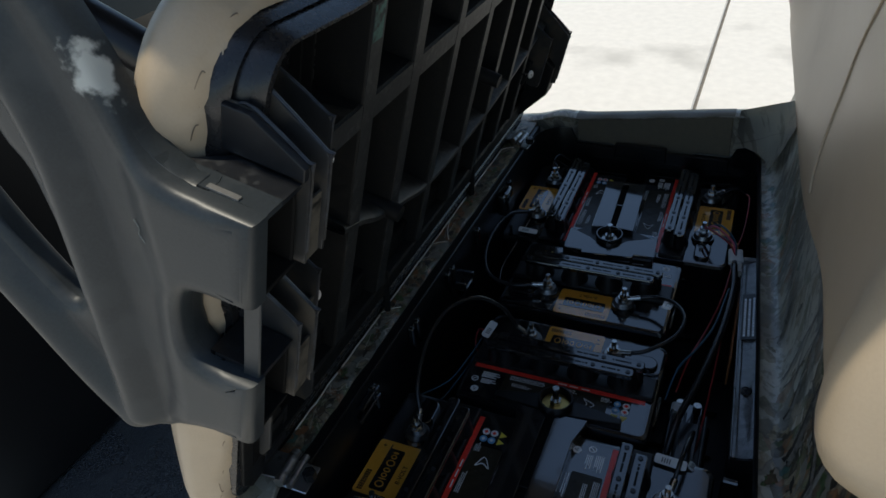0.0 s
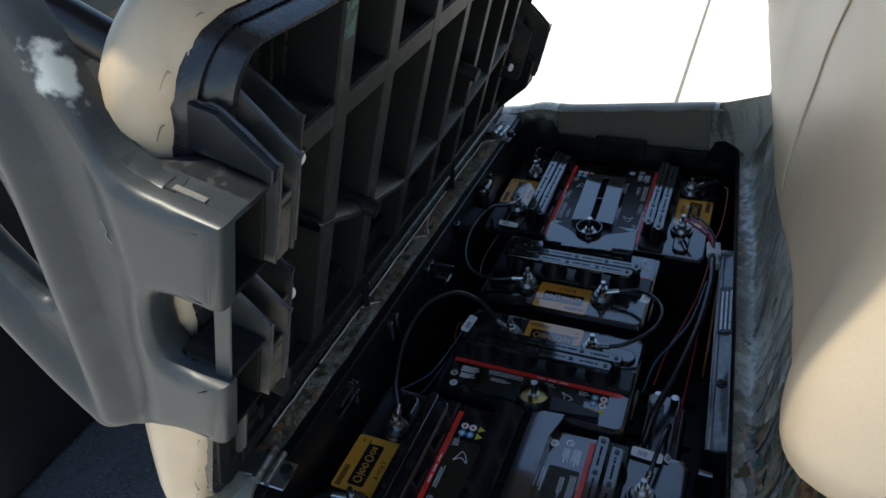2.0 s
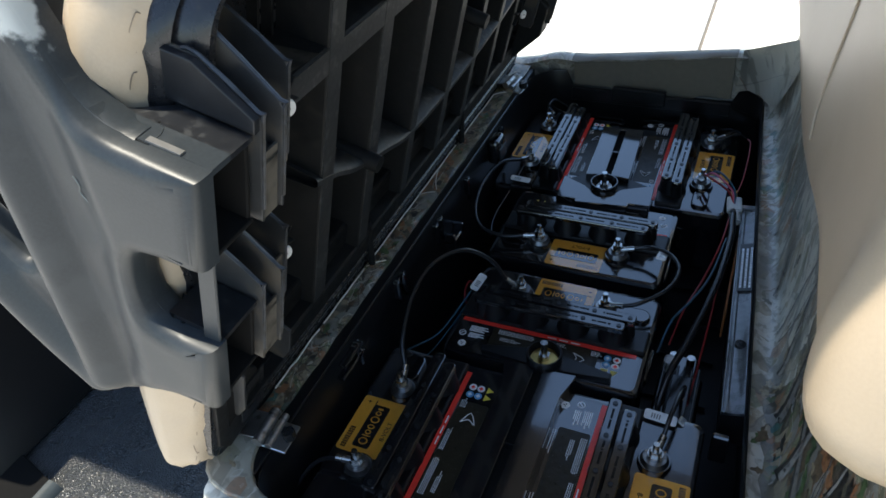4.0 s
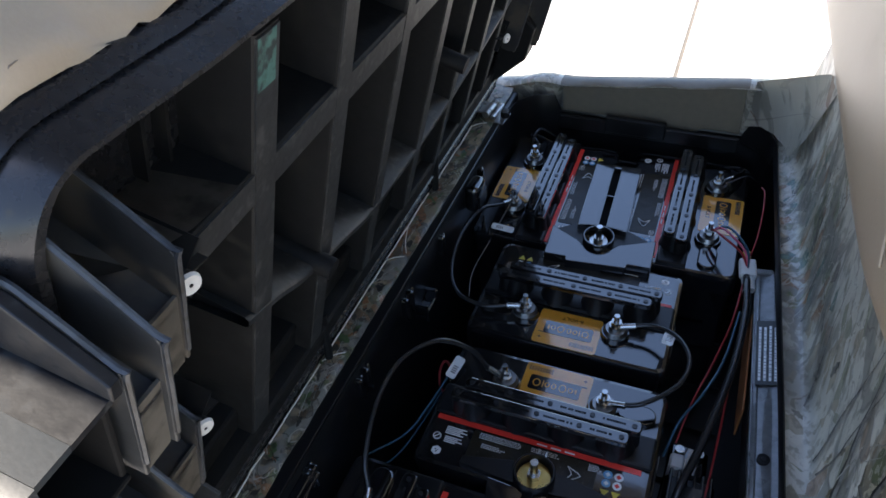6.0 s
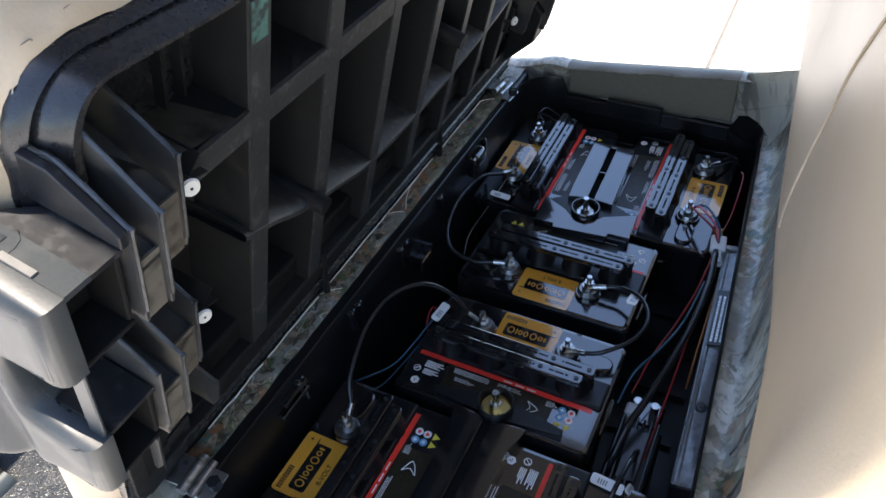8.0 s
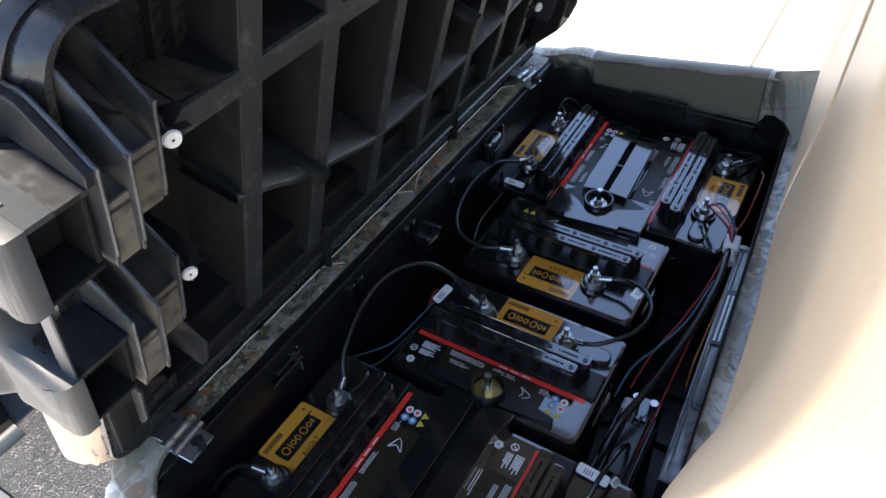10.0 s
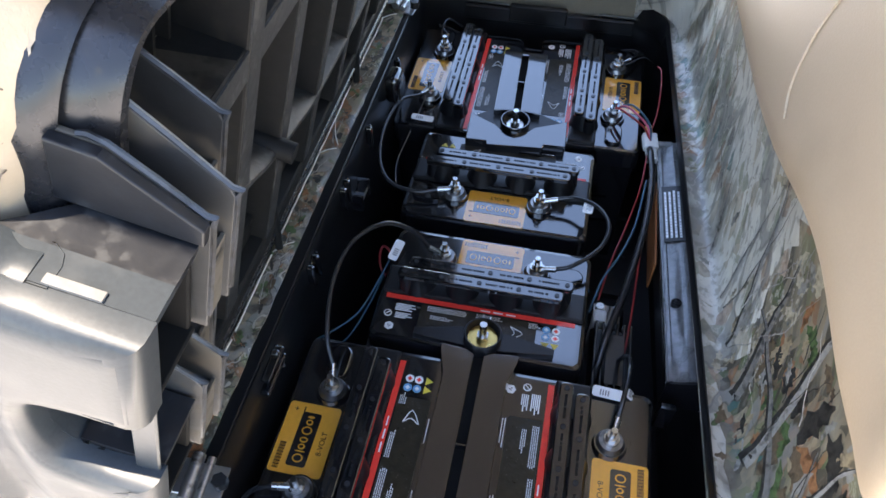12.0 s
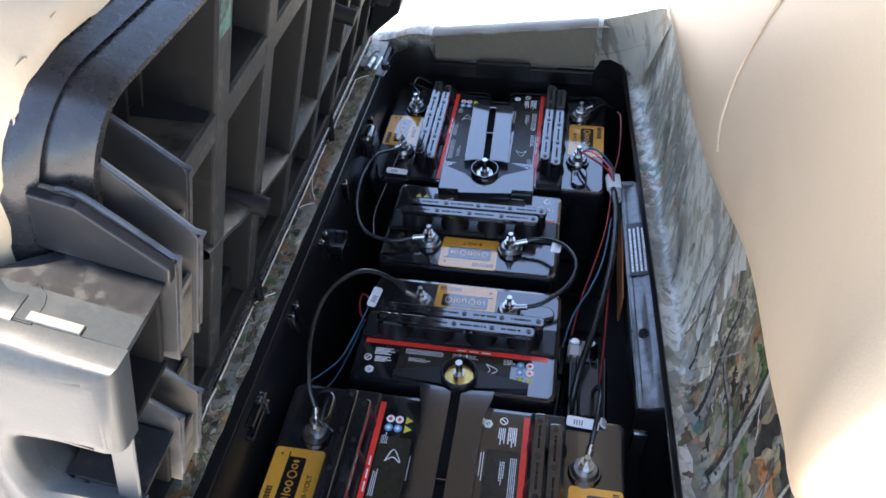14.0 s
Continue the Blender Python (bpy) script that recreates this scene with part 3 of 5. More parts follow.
bmesh.ops.solidify(bm, geom=bm.faces[:], thickness=0.003)
part("folded_film_corner", bm, NEARFILM, cart, "creased camouflage film folded round the corner", smooth=40)

# front ledge between tray and hinge line
bm = bmesh.new()


def ledge_ring(y):
    w = 0.0012 * math.sin(y * 43) + 0.001 * math.sin(y * 97)
    e = -0.2245 + 0.0045 * min(1, max(0, (y - 0.45) / 0.4)) + 0.0016 * noise.noise((y * 24, 5, 1)) + 0.0010 * noise.noise((y * 70, 2, 8))
    return [(e - 0.002, y, 0.60), (e - 0.002, y, 0.652), (e, y, 0.6590), (e - 0.004, y, 0.6607 + w), (-0.246, y, 0.6610 + w), (-0.2520, y, 0.6612 + w), (-0.2525, y, 0.650)]


loft(bm, [ledge_ring(0.03 + 0.99 * i / 86) for i in range(87)], closed=False)
part("tray_flange", boxed(-0.2290, -0.2110, -0.004, 0.998, 0.640, 0.6555, 0.0015), TRAY, cart, "black flange of the tray beside the ledge")
ledge = part("front_ledge", bm, LEDGE, cart, "narrow camouflage wrapped ledge in front of the tray", smooth=50)


def ledge_point(y, f, off):
    """The point f metres across the ledge from its tray side."""
    return (-0.2290 - min(f, 0.0220), y, 0.6610 + 0.0012 * math.sin(y * 43) + 0.001 * math.sin(y * 97) + off)


for k in range(120):
    y, f = rnd.uniform(0.02, 0.98), rnd.uniform(0.001, 0.020)
    long, turn_here = rnd.uniform(0.008, 0.026), rnd.uniform(-1.4, 1.4)
    line = [(y + long * i / 6 * math.cos(turn_here), f + long * i / 6 * math.sin(turn_here)) for i in range(7)]
    wide_here = long * rnd.uniform(0.14, 0.30)
    printed("printed_leaf", line, [max(0.0003, wide_here * math.sin(math.pi * (i + 0.4) / 7) * (1.25 if i % 2 else 0.75)) for i in range(7)], PRINTS[(0, 4, 3, 6, 5, 4, 6)[k % 7]], 0.0006 + 0.0001 * (k % 4), ledge_point, ledge)
for k in range(64):
    y, f = rnd.uniform(0.02, 0.95), rnd.uniform(0.001, 0.020)
    long, turn_here = rnd.uniform(0.015, 0.05), rnd.uniform(-1.0, 1.0)
    line = [(y + long * i / 8 * math.cos(turn_here), f + long * i / 8 * math.sin(turn_here) + 0.002 * noise.noise((i * 0.5, k * 1.7, 2))) for i in range(9)]
    printed("printed_twig", line, [0.00045 * (1 - 0.6 * i / 8) for i in range(9)], PRINTS[9] if k % 4 == 0 else PRINTS[8] if k % 4 == 1 else PRINTS[6], 0.0012, ledge_point, ledge)
part("seat_box_edge", boxed(-0.300, -0.2527, 0.053, 1.02, 0.32, 0.6585, 0.003), HOLLOW, cart, "black plastic edge of the seat box")
for y0, y1 in ((0.125, 0.225), (0.235, 0.345), (0.365, 0.525), (0.53, 0.675), (0.695, 0.86)):
    bm = bmesh.new()
    hose(bm, [(-0.2478 + 0.0016 * noise.noise((y0 * 60 + 9 * i, 3, 1)), y0 + (y1 - y0) * i / 9, 0.6650 + 0.0010 * noise.noise((i * 0.9, y0 * 50, 2))) for i in range(10)], 0.0010, 6, 3)
    part("film_edge", bm, CURL, cart, "pale curled edge of the film", smooth=60)
for y, dy in ((0.350, 0.022), (0.527, 0.016), (0.60, -0.05), (0.86, 0.02)):
    bm = hose(bmesh.new(), [(-0.2475, y, 0.6648), (-0.239, y + dy * 0.6, 0.6638), (-0.229, y + dy, 0.6624)], 0.0007, 6, 5)
    part("film_edge", bm, CURL, cart, smooth=60)

# near side of the body
bm = bmesh.new()
near_prof = ((0.006, 0.60), (0.004, 0.650), (-0.004, 0.658), (-0.018, 0.660), (-0.034, 0.654), (-0.046, 0.630), (-0.052, 0.50), (-0.055, 0.30))
loft(bm, [[(x, y + 0.024 * max(0, (-0.19 - x) / 0.06) ** 2, z) for y, z in near_prof] for x in [-0.252 + 0.572 * i / 44 for i in range(45)]], closed=False)
part("near_body_side", bm, NEARFILM, cart, "camouflage wrapped side of the body below the seat", smooth=50)
bm = bmesh.new()
sweep = [(-0.226 + 0.062 * (1 - math.cos(0.157 * i)), 0.064 - 0.062 * math.sin(0.157 * i)) for i in range(11)]
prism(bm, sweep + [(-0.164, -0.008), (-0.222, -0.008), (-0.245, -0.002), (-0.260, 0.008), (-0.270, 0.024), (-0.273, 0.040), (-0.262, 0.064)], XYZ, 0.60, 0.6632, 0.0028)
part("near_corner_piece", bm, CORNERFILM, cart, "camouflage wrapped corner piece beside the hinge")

# tabs on the front wall of the tray
for y in (0.225, 0.345, 0.362, 0.478, 0.494, 0.605, 0.745, 0.770):
    part("tray_tab", boxed(-0.2085, -0.198, y, y + 0.007, 0.618, 0.650, 0.0025, 2), BATTERY, cart)
    part("tab_rib", boxed(-0.2085, -0.203, y + 0.012, y + 0.016, 0.600, 0.646, 0.0015), BATTERY, cart)

for z in (0.640, 0.626):
    part("tab_rib", boxed(-0.2085, -0.197, 0.186 + 0.6 * (z - 0.626), 0.240, z, z + 0.005, 0.002, 2), BATTERY, cart)
grip = part("tray_grip", boxed(-0.2085, -0.186, 0.712, 0.752, 0.610, 0.657, 0.008, 3), BATTERY, cart, "rounded black grip moulded on the tray wall", smooth=50)
part("grip_rib", boxed(-0.187, -0.1845, 0.716, 0.748, 0.616, 0.640, 0.001), TRAY, grip)
for y in (0.515, 0.548):
    part("cable_clip", boxed(-0.2085, -0.190, y, y + 0.005, 0.575, 0.605, 0.0015), BATTERY, cart)
part("cable_clip", boxed(-0.2085, -0.192, 0.515, 0.553, 0.586, 0.591, 0.0015), BATTERY, cart)

# cabin floor, sill, cowl
bm = bmesh.new()
box(bm, -1.30, -0.292, -0.022, 1.06, 0.27, 0.30)
part("cabin_floor", bm, MAT, cart, "grey pebbled rubber floor mat")
bm = bmesh.new()
prism(bm, [(-0.026, 0.304), (-0.07, 0.300), (-0.085, 0.285), (-0.085, 0.20), (-0.026, 0.20)], lambda p, q, h: (h, p, q), -1.30, -0.30, 0.003)
part("door_sill", bm, SILL, cart, "dark blue grey painted sill with rivets", smooth=30)
for x in (-0.655, -0.95, -0.42):
    bm = bmesh.new()
    bmesh.ops.create_uvsphere(bm, u_segments=12, v_segments=6, radius=0.008, matrix=Matrix.LocRotScale((x, -0.050, 0.302), None, (1, 1, 0.5)))
    part("rivet", bm, STEEL, cart)
bm = bmesh.new()
prism(bm, [(-1.20, -0.030), (-0.748, -0.030), (-0.748, 0.060), (-0.86, 0.088), (-1.20, 0.172)], XYZ, 0.296, 0.315, 0.004)
kick = part("kick_panel", bm, HOLLOW, cart, "flat black kick panel over the mat", smooth=40)
# The end's catch of sunlight is put in as a lighter blue grey.
bm = bmesh.new()
loft(bm, [[(-0.750 + 0.024 * math.sin(0.26 * i), y, 0.292 + 0.024 * math.cos(0.26 * i)) for i in range(7)] for y in (-0.030, -0.012, 0.010, 0.030, 0.048, 0.060)], closed=False)
part("panel_end", bm, SILL, kick, "rounded end of the panel, its sunlight put in as blue grey", smooth=50)
part("panel_flange", prism(bmesh.new(), [(-0.052, 0.304), (-0.050, 0.310), (-0.030, 0.318), (-0.028, 0.304)], lambda p, q, h: (h, p, q), -1.20, -0.735, 0.002), SILL, kick, "blue grey flange of the panel")
bm = bmesh.new()
prism(bm, [(-1.32, 0.28), (-0.86, 0.28), (-0.835, 0.31), (-0.855, 0.36), (-0.96, 0.56), (-1.00, 0.84), (-0.93, 0.93), (-0.96, 1.05), (-1.34, 1.10)], lambda p, q, h: (p, h, q), -0.03, 1.06, 0.012)
part("cowl", bm, TRAY, cart, "gloss black footwell cowl", smooth=35)
part("steering_bar", hose(bmesh.new(), [(-1.00, 0.30, 1.00), (-0.93, 0.30, 1.16), (-0.80, 0.30, 1.195), (-0.573, 0.30, 1.088), (-0.474, 0.30, 1.040), (-0.36, 0.30, 0.975)], 0.026, 16), TRAY, cart, "black tube of the steering bar", smooth=40)

# roof on its four struts
bm = bmesh.new()
prism(bm, [(-1.40, -0.068), (-0.30, -0.068), (0.0, -0.066), (0.30, -0.028), (1.1, 0.06), (1.1, 1.20), (-1.40, 1.20)], XYZ, 1.95, 2.0, 0.012)
part("roof", bm, ROOF, cart, "flat roof of the cart")
for x, y in ((-1.33, -0.02), (-1.33, 1.02)):
    bm = bmesh.new()
    hose(bm, [(x - 0.15, y, 0.7), (x - 0.06, y, 1.2), (x + 0.1, y, 1.95)], 0.018, 12)
    part("strut", bm, GLOSSBLACK, cart, smooth=40)
for y in (0.0, 1.0):
    bm = bmesh.new()
    hose(bm, [(0.52, y, 0.45), (0.60, y, 1.2), (0.66, y, 1.95)], 0.018, 12)
    part("strut", bm, GLOSSBLACK, cart, smooth=40)
bm = bmesh.new()
box(bm, 0.37, 0.95, -0.05, 1.08, 0.32, 0.82, 0.03, 2)
part("rear_deck", bm, CAMO, cart, "camouflage wrapped rear deck")
for x in (-1.05, 0.62):
    for y in (-0.06, 1.06):
        wheel = part("wheel", rod(bmesh.new(), (x, y - 0.09, 0.225), (x, y + 0.09, 0.225), 0.225, 32), RUBBER, cart, "black tyre", smooth=40)
        part("rim", rod(bmesh.new(), (x, y - 0.095, 0.225), (x, y + 0.095, 0.225), 0.10, 20), STEEL, wheel)
bm = bmesh.new()
box(bm, -0.285, 0.36, -0.045, 1.06, 0.26, 0.29, 0.01)
part("chassis_plate", bm, GLOSSBLACK, cart, "black chassis plate under the tray")


# ---- batteries ----
def build_battery(m):
    bat = thing("battery", m, "black deep-cycle battery with orange label and twin terminals", "battery", "batteries in the tray")
    bm = bmesh.new()
    box(bm, -0.127, 0.127, -0.086, 0.086, -0.265, -0.020, 0.006, 2)
    part("case", bm, LID, bat, smooth=40)
    bm = bmesh.new()
    loft(bm, [[(p, q, z) for p, q in round_rect(-0.132 + d, 0.132 - d, -0.0905 + d, 0.0905 - d, 0.010, 4)] for d, z in ((0.001, -0.034), (0.0, -0.032), (0.0, -0.006), (0.002, -0.001), (0.006, 0.0))], ends=True)
    part("lid", bm, LID, bat)
    bm = bmesh.new()
    box(bm, -0.128, 0.128, -0.022, 0.020, -0.001, 0.006, 0.003, 2)
    part("vent_channel", bm, TRAY, bat)
    for i in range(4):
        x = -0.084 + 0.056 * i
        bm = rod(bmesh.new(), (x, -0.001, 0.002), (x, -0.001, 0.0295), 0.0235, 20, 0.0150)
        part("vent_cap", bm, TRAY, bat, smooth=40)
    for y0, y1, x0 in ((-0.0190, -0.0035, -0.109), (-0.0010, 0.0150, -0.098)):
        mid, x1 = (y0 + y1) / 2, x0 + 0.207
        bar = part("vent_bar", prism(bmesh.new(), round_rect(x0, x1, y0, y1, 0.005, 3), XYZ, 0.0275, 0.0355, 0.0014), BATTERY, bat)
        for x in (x0 + 0.010, x1 - 0.010):
            part("bar_end", rod(bmesh.new(), (x, mid, 0.001), (x, mid, 0.0285), 0.0105, 16, 0.0085), TRAY, bar, smooth=40)
        marks = (x0 + 0.008, x0 + 0.055, x0 + 0.103, x0 + 0.152, x1 - 0.008)
        bm = bmesh.new()
        for x in marks:
            rod(bm, (x, mid, 0.0350), (x, mid, 0.0368), 0.0030, 10)
        part("bar_clip", bm, RUBBER, bar)["kind"] = "stuff"
        bm = bmesh.new()
        rnd = random.Random(5 + round(y0 * 1000))
        for m0, m1 in zip(marks, marks[1:]):
            x = m0 + rnd.choice((0.008, 0.012))
            while x < m1 - 0.010:
                w = rnd.uniform(0.0014, 0.0034)
                box(bm, x, x + w, mid - 0.0013, mid + 0.0013, 0.0353, 0.0358)
                x += w + rnd.choice((0.0006, 0.0006, 0.0006, 0.0022))
        part("raised_print", bm, HOLLOW, bar)["kind"] = "stuff"
    lab = part("brand_label", prism(bmesh.new(), round_rect(-0.043, 0.041, 0.026, 0.086, 0.004, 3), XYZ, -0.001, 0.0007), ORANGE, bat, "orange label with a dark name plate")
    part("name_plate", prism(bmesh.new(), round_rect(-0.034, 0.030, 0.046, 0.068, 0.003, 3), XYZ, 0.0005, 0.0011), INK, lab, "black plate with plain pale shapes")
    for x, w, h in ((-0.0245, 0.0100, 0.0120), (-0.0165, 0.0016, 0.0120), (-0.0110, 0.0068, 0.0080), (-0.0030, 0.0068, 0.0096), (0.0080, 0.0100, 0.0120), (0.0180, 0.0070, 0.0080), (0.0245, 0.0030, 0.0080)):
        oval = lambda k: [(x + w / 2 * k[0] * math.cos(0.5236 * i), 0.057 + h / 2 * k[1] * math.sin(0.5236 * i)) for i in range(12)]
        mark = part("plain_mark", prism(bmesh.new(), oval((1, 1)), XYZ, 0.0010, 0.0014), ORANGE, lab)
        if w > 0.004:
            part("mark_centre", prism(bmesh.new(), oval((1 - 0.0032 / w, 1 - 0.0032 / h)), XYZ, 0.0013, 0.0016), INK, lab)
    bm = bmesh.new()
    for k in range(26):
        x = -0.039 + 0.0009 * k * 2.2 * 0.6 + 0
        box(bm, x, x + (0.0005 if k % 3 else 0.0009), 0.0745, 0.0815, 0.0006, 0.0010)
    part("barcode", bm, INK, lab)["kind"] = "stuff"
    bm = bmesh.new()
    box(bm, 0.030, 0.0345, 0.076, 0.0770, 0.0006, 0.0010)
    box(bm, 0.0318, 0.0328, 0.0742, 0.0788, 0.0006, 0.0010)
    box(bm, 0.029, 0.036, 0.0665, 0.0680, 0.0006, 0.0010)
    part("polarity_mark", bm, INK, lab)
    cu = bpy.data.curves.new("volt", "FONT")
    cu.body, cu.size, cu.extrude = "8-VOLT", 0.0085, 0.0002
    tmp = bpy.data.objects.new("volt", cu)
    me = bpy.data.meshes.new_from_object(tmp)
    bpy.data.objects.remove(tmp)
    me.materials.append(INK)
    volt = new("voltage_print", me)
    volt.parent, volt.location, volt["label"] = lab, (-0.018, 0.0335, 0.0009), "black 8-VOLT lettering"
    for s in (-1, 1):
        x = s * 0.0605
        base = part("terminal_base", rod(bmesh.new(), (x, 0.043, -0.001), (x, 0.043, 0.007), 0.0195, 24, 0.0175), BATTERY, bat, smooth=40)
        post = part("terminal_post", rod(bmesh.new(), (x, 0.043, 0.006), (x, 0.043, 0.013), 0.0165, 24, 0.0130), LEAD, bat, "grey lead post", smooth=40)
        part("washer", rod(bmesh.new(), (x, 0.043, 0.0175), (x, 0.043, 0.0192), 0.0088, 20), STEEL, post, smooth=40)
        part("nut", rod(bmesh.new(), (x, 0.043, 0.0192), (x, 0.043, 0.0258), 0.0069, 6), STEEL, post)
        part("stud", rod(bmesh.new(), (x, 0.043, 0.0258), (x, 0.043, 0.0360), 0.0036, 10), STEEL, post, smooth=40)
    part("terminal_shroud", prism(bmesh.new(), round_rect(0.076, 0.122, 0.034, 0.060, 0.013, 6), XYZ, -0.001, 0.0055, 0.002), BATTERY, bat)
    info = part("info_label", prism(bmesh.new(), round_rect(-0.122, 0.122, -0.084, -0.023, 0.002, 2), XYZ, -0.001, 0.0006), INK, bat, "black printed label under clear film")
    part("red_band", boxed(-0.122, 0.118, -0.0300, -0.0230, 0.0005, 0.0010), RED, info, "red warning band")
    part("film", prism(bmesh.new(), round_rect(-0.074, 0.072, -0.070, -0.032, 0.003, 3), XYZ, 0.0005, 0.0012), FILM, info, "brownish bubbled clear film")
    bm = bmesh.new()
    for k in range(3):
        box(bm, 0.0 + 0.018 * k * 0.9, 0.012 + 0.016 * k, -0.0280, -0.0265, 0.0009, 0.0013)
    for r in range(5):
        box(bm, -0.106, -0.106 + (0.024, 0.020, 0.026, 0.018, 0.022)[r], -0.0370 - 0.0022 * r, -0.0382 - 0.0022 * r, 0.0005, 0.0010)
    for r in range(4):
        box(bm, -0.104, -0.104 + (0.020, 0.016, 0.022, 0.014)[r], -0.0505 - 0.0022 * r, -0.0517 - 0.0022 * r, 0.0005, 0.0010)
    for r in range(4):
        box(bm, 0.020 + 0.001 * (r % 2), 0.050 - 0.004 * (r % 3), -0.0722 - 0.0030 * r, -0.0730 - 0.0030 * r, 0.0005, 0.0010)
        box(bm, -0.070 + 0.001 * (r % 2), -0.034 - 0.005 * (r % 3), -0.0722 - 0.0030 * r, -0.0730 - 0.0030 * r, 0.0005, 0.0010)
    part("small_print", bm, PALE, info, "white printed bars")["kind"] = "stuff"
    for x, y, r, seg, hole, hseg in ((-0.1135, -0.0535, 0.0050, 18, 0.0037, 18), (-0.1075, -0.0720, 0.0060, 6, 0.0030, 3)):
        ring_mark = part("round_symbol", rod(bmesh.new(), (x, y, 0.0005), (x, y, 0.0010), r, seg), PALE, info, "white round symbol")
        bm = rod(bmesh.new(), (x, y, 0.0009), (x, y, 0.0013), hole, hseg)
        bm.transform(Matrix.Translation((0, 0, 0)))
        me_in = part("round_symbol", bm, INK, info)
        box_bm = boxed(-0.0042, 0.0042, -0.0006, 0.0006, 0.0012, 0.0016, m=Matrix.Translation((x, y, 0)) @ Matrix.Rotation(radians(45), 4, "Z"))
        part("symbol_bar", box_bm, PALE, info)
    for x, y, mt in ((0.084, -0.0395, BLUEPRINT), (0.084, -0.0505, BLUEPRINT), (0.096, -0.0395, PALE), (0.096, -0.0505, PALE)):
        part("warning_disc", rod(bmesh.new(), (x, y, 0.0005), (x, y, 0.0010), 0.0050, 16), mt, info)
        part("disc_figure", rod(bmesh.new(), (x, y, 0.0009), (x, y, 0.0012), 0.0030, 4), RED if mt == PALE else PALE, info)
    for x in (0.084, 0.096):
        part("warning_triangle", rod(bmesh.new(), (x, -0.0615, 0.0005), (x, -0.0615, 0.0010), 0.0058, 3), YELLOW, info)
    # white line figure, and columns of small print along the red band
    fig = [(0.040, -0.044), (0.056, -0.052), (0.040, -0.062), (0.046, -0.053), (0.041, -0.045)]
    part("line_figure", hose(bmesh.new(), [(x, y, 0.0014) for x, y in fig], 0.0006, 5, 3), PALE, info)
    bm = bmesh.new()
    rnd = random.Random(11)
    for x0, long, rows_n, y0 in ((-0.066, 0.052, 4, -0.0345), (-0.004, 0.036, 3, -0.0345), (-0.060, 0.030, 3, -0.0480), (0.062, 0.016, 4, -0.0345)):
        for r in range(rows_n):
            y = y0 - 0.0021 * r
            x = x0
            while x < x0 + long - rnd.uniform(0, 0.010):
                wd = rnd.uniform(0.0010, 0.0035)
                box(bm, x, x + wd, y - 0.00045, y + 0.00045, 0.0011, 0.0014)
                x += wd + 0.0008
    part("fine_print", bm, PALE, info, "columns of small white print")["kind"] = "stuff"
    for s in (-1, 1):
        bm = bmesh.new()
        box(bm, s * 0.1255, s * 0.1345, -0.03, 0.03, -0.050, -0.036, 0.003, 2)
        part("handle_lug", bm, BATTERY, bat, smooth=40)
    return bat


TOP = 0.575
POSES = [(0.0, 0.407, 0, 0), (-0.010, 0.614, 180, 0), (-0.111, 0.8475, 90, -2.2), (0.099, 0.855, -90, 2.2), (-0.104, 0.1715, 90, 0), (0.125, 0.170, -90, 0)]
first = build_battery(pose(*POSES[0][:2], TOP, 0, 0, POSES[0][2]))
for x, y, turn, lean in POSES[1:]:
    copy_thing(first, pose(x, y, TOP, 0, lean, turn))
# ribbed bed under the batteries
bm = bmesh.new()
for y in (0.05, 0.15, 0.27, 0.37, 0.45, 0.56, 0.66, 0.75, 0.85, 0.95):
    box(bm, -0.215, 0.215, y - 0.01, y + 0.01, 0.296, TOP - 0.265)
part("tray_ribs", bm, TRAY, cart)["kind"] = "stuff"


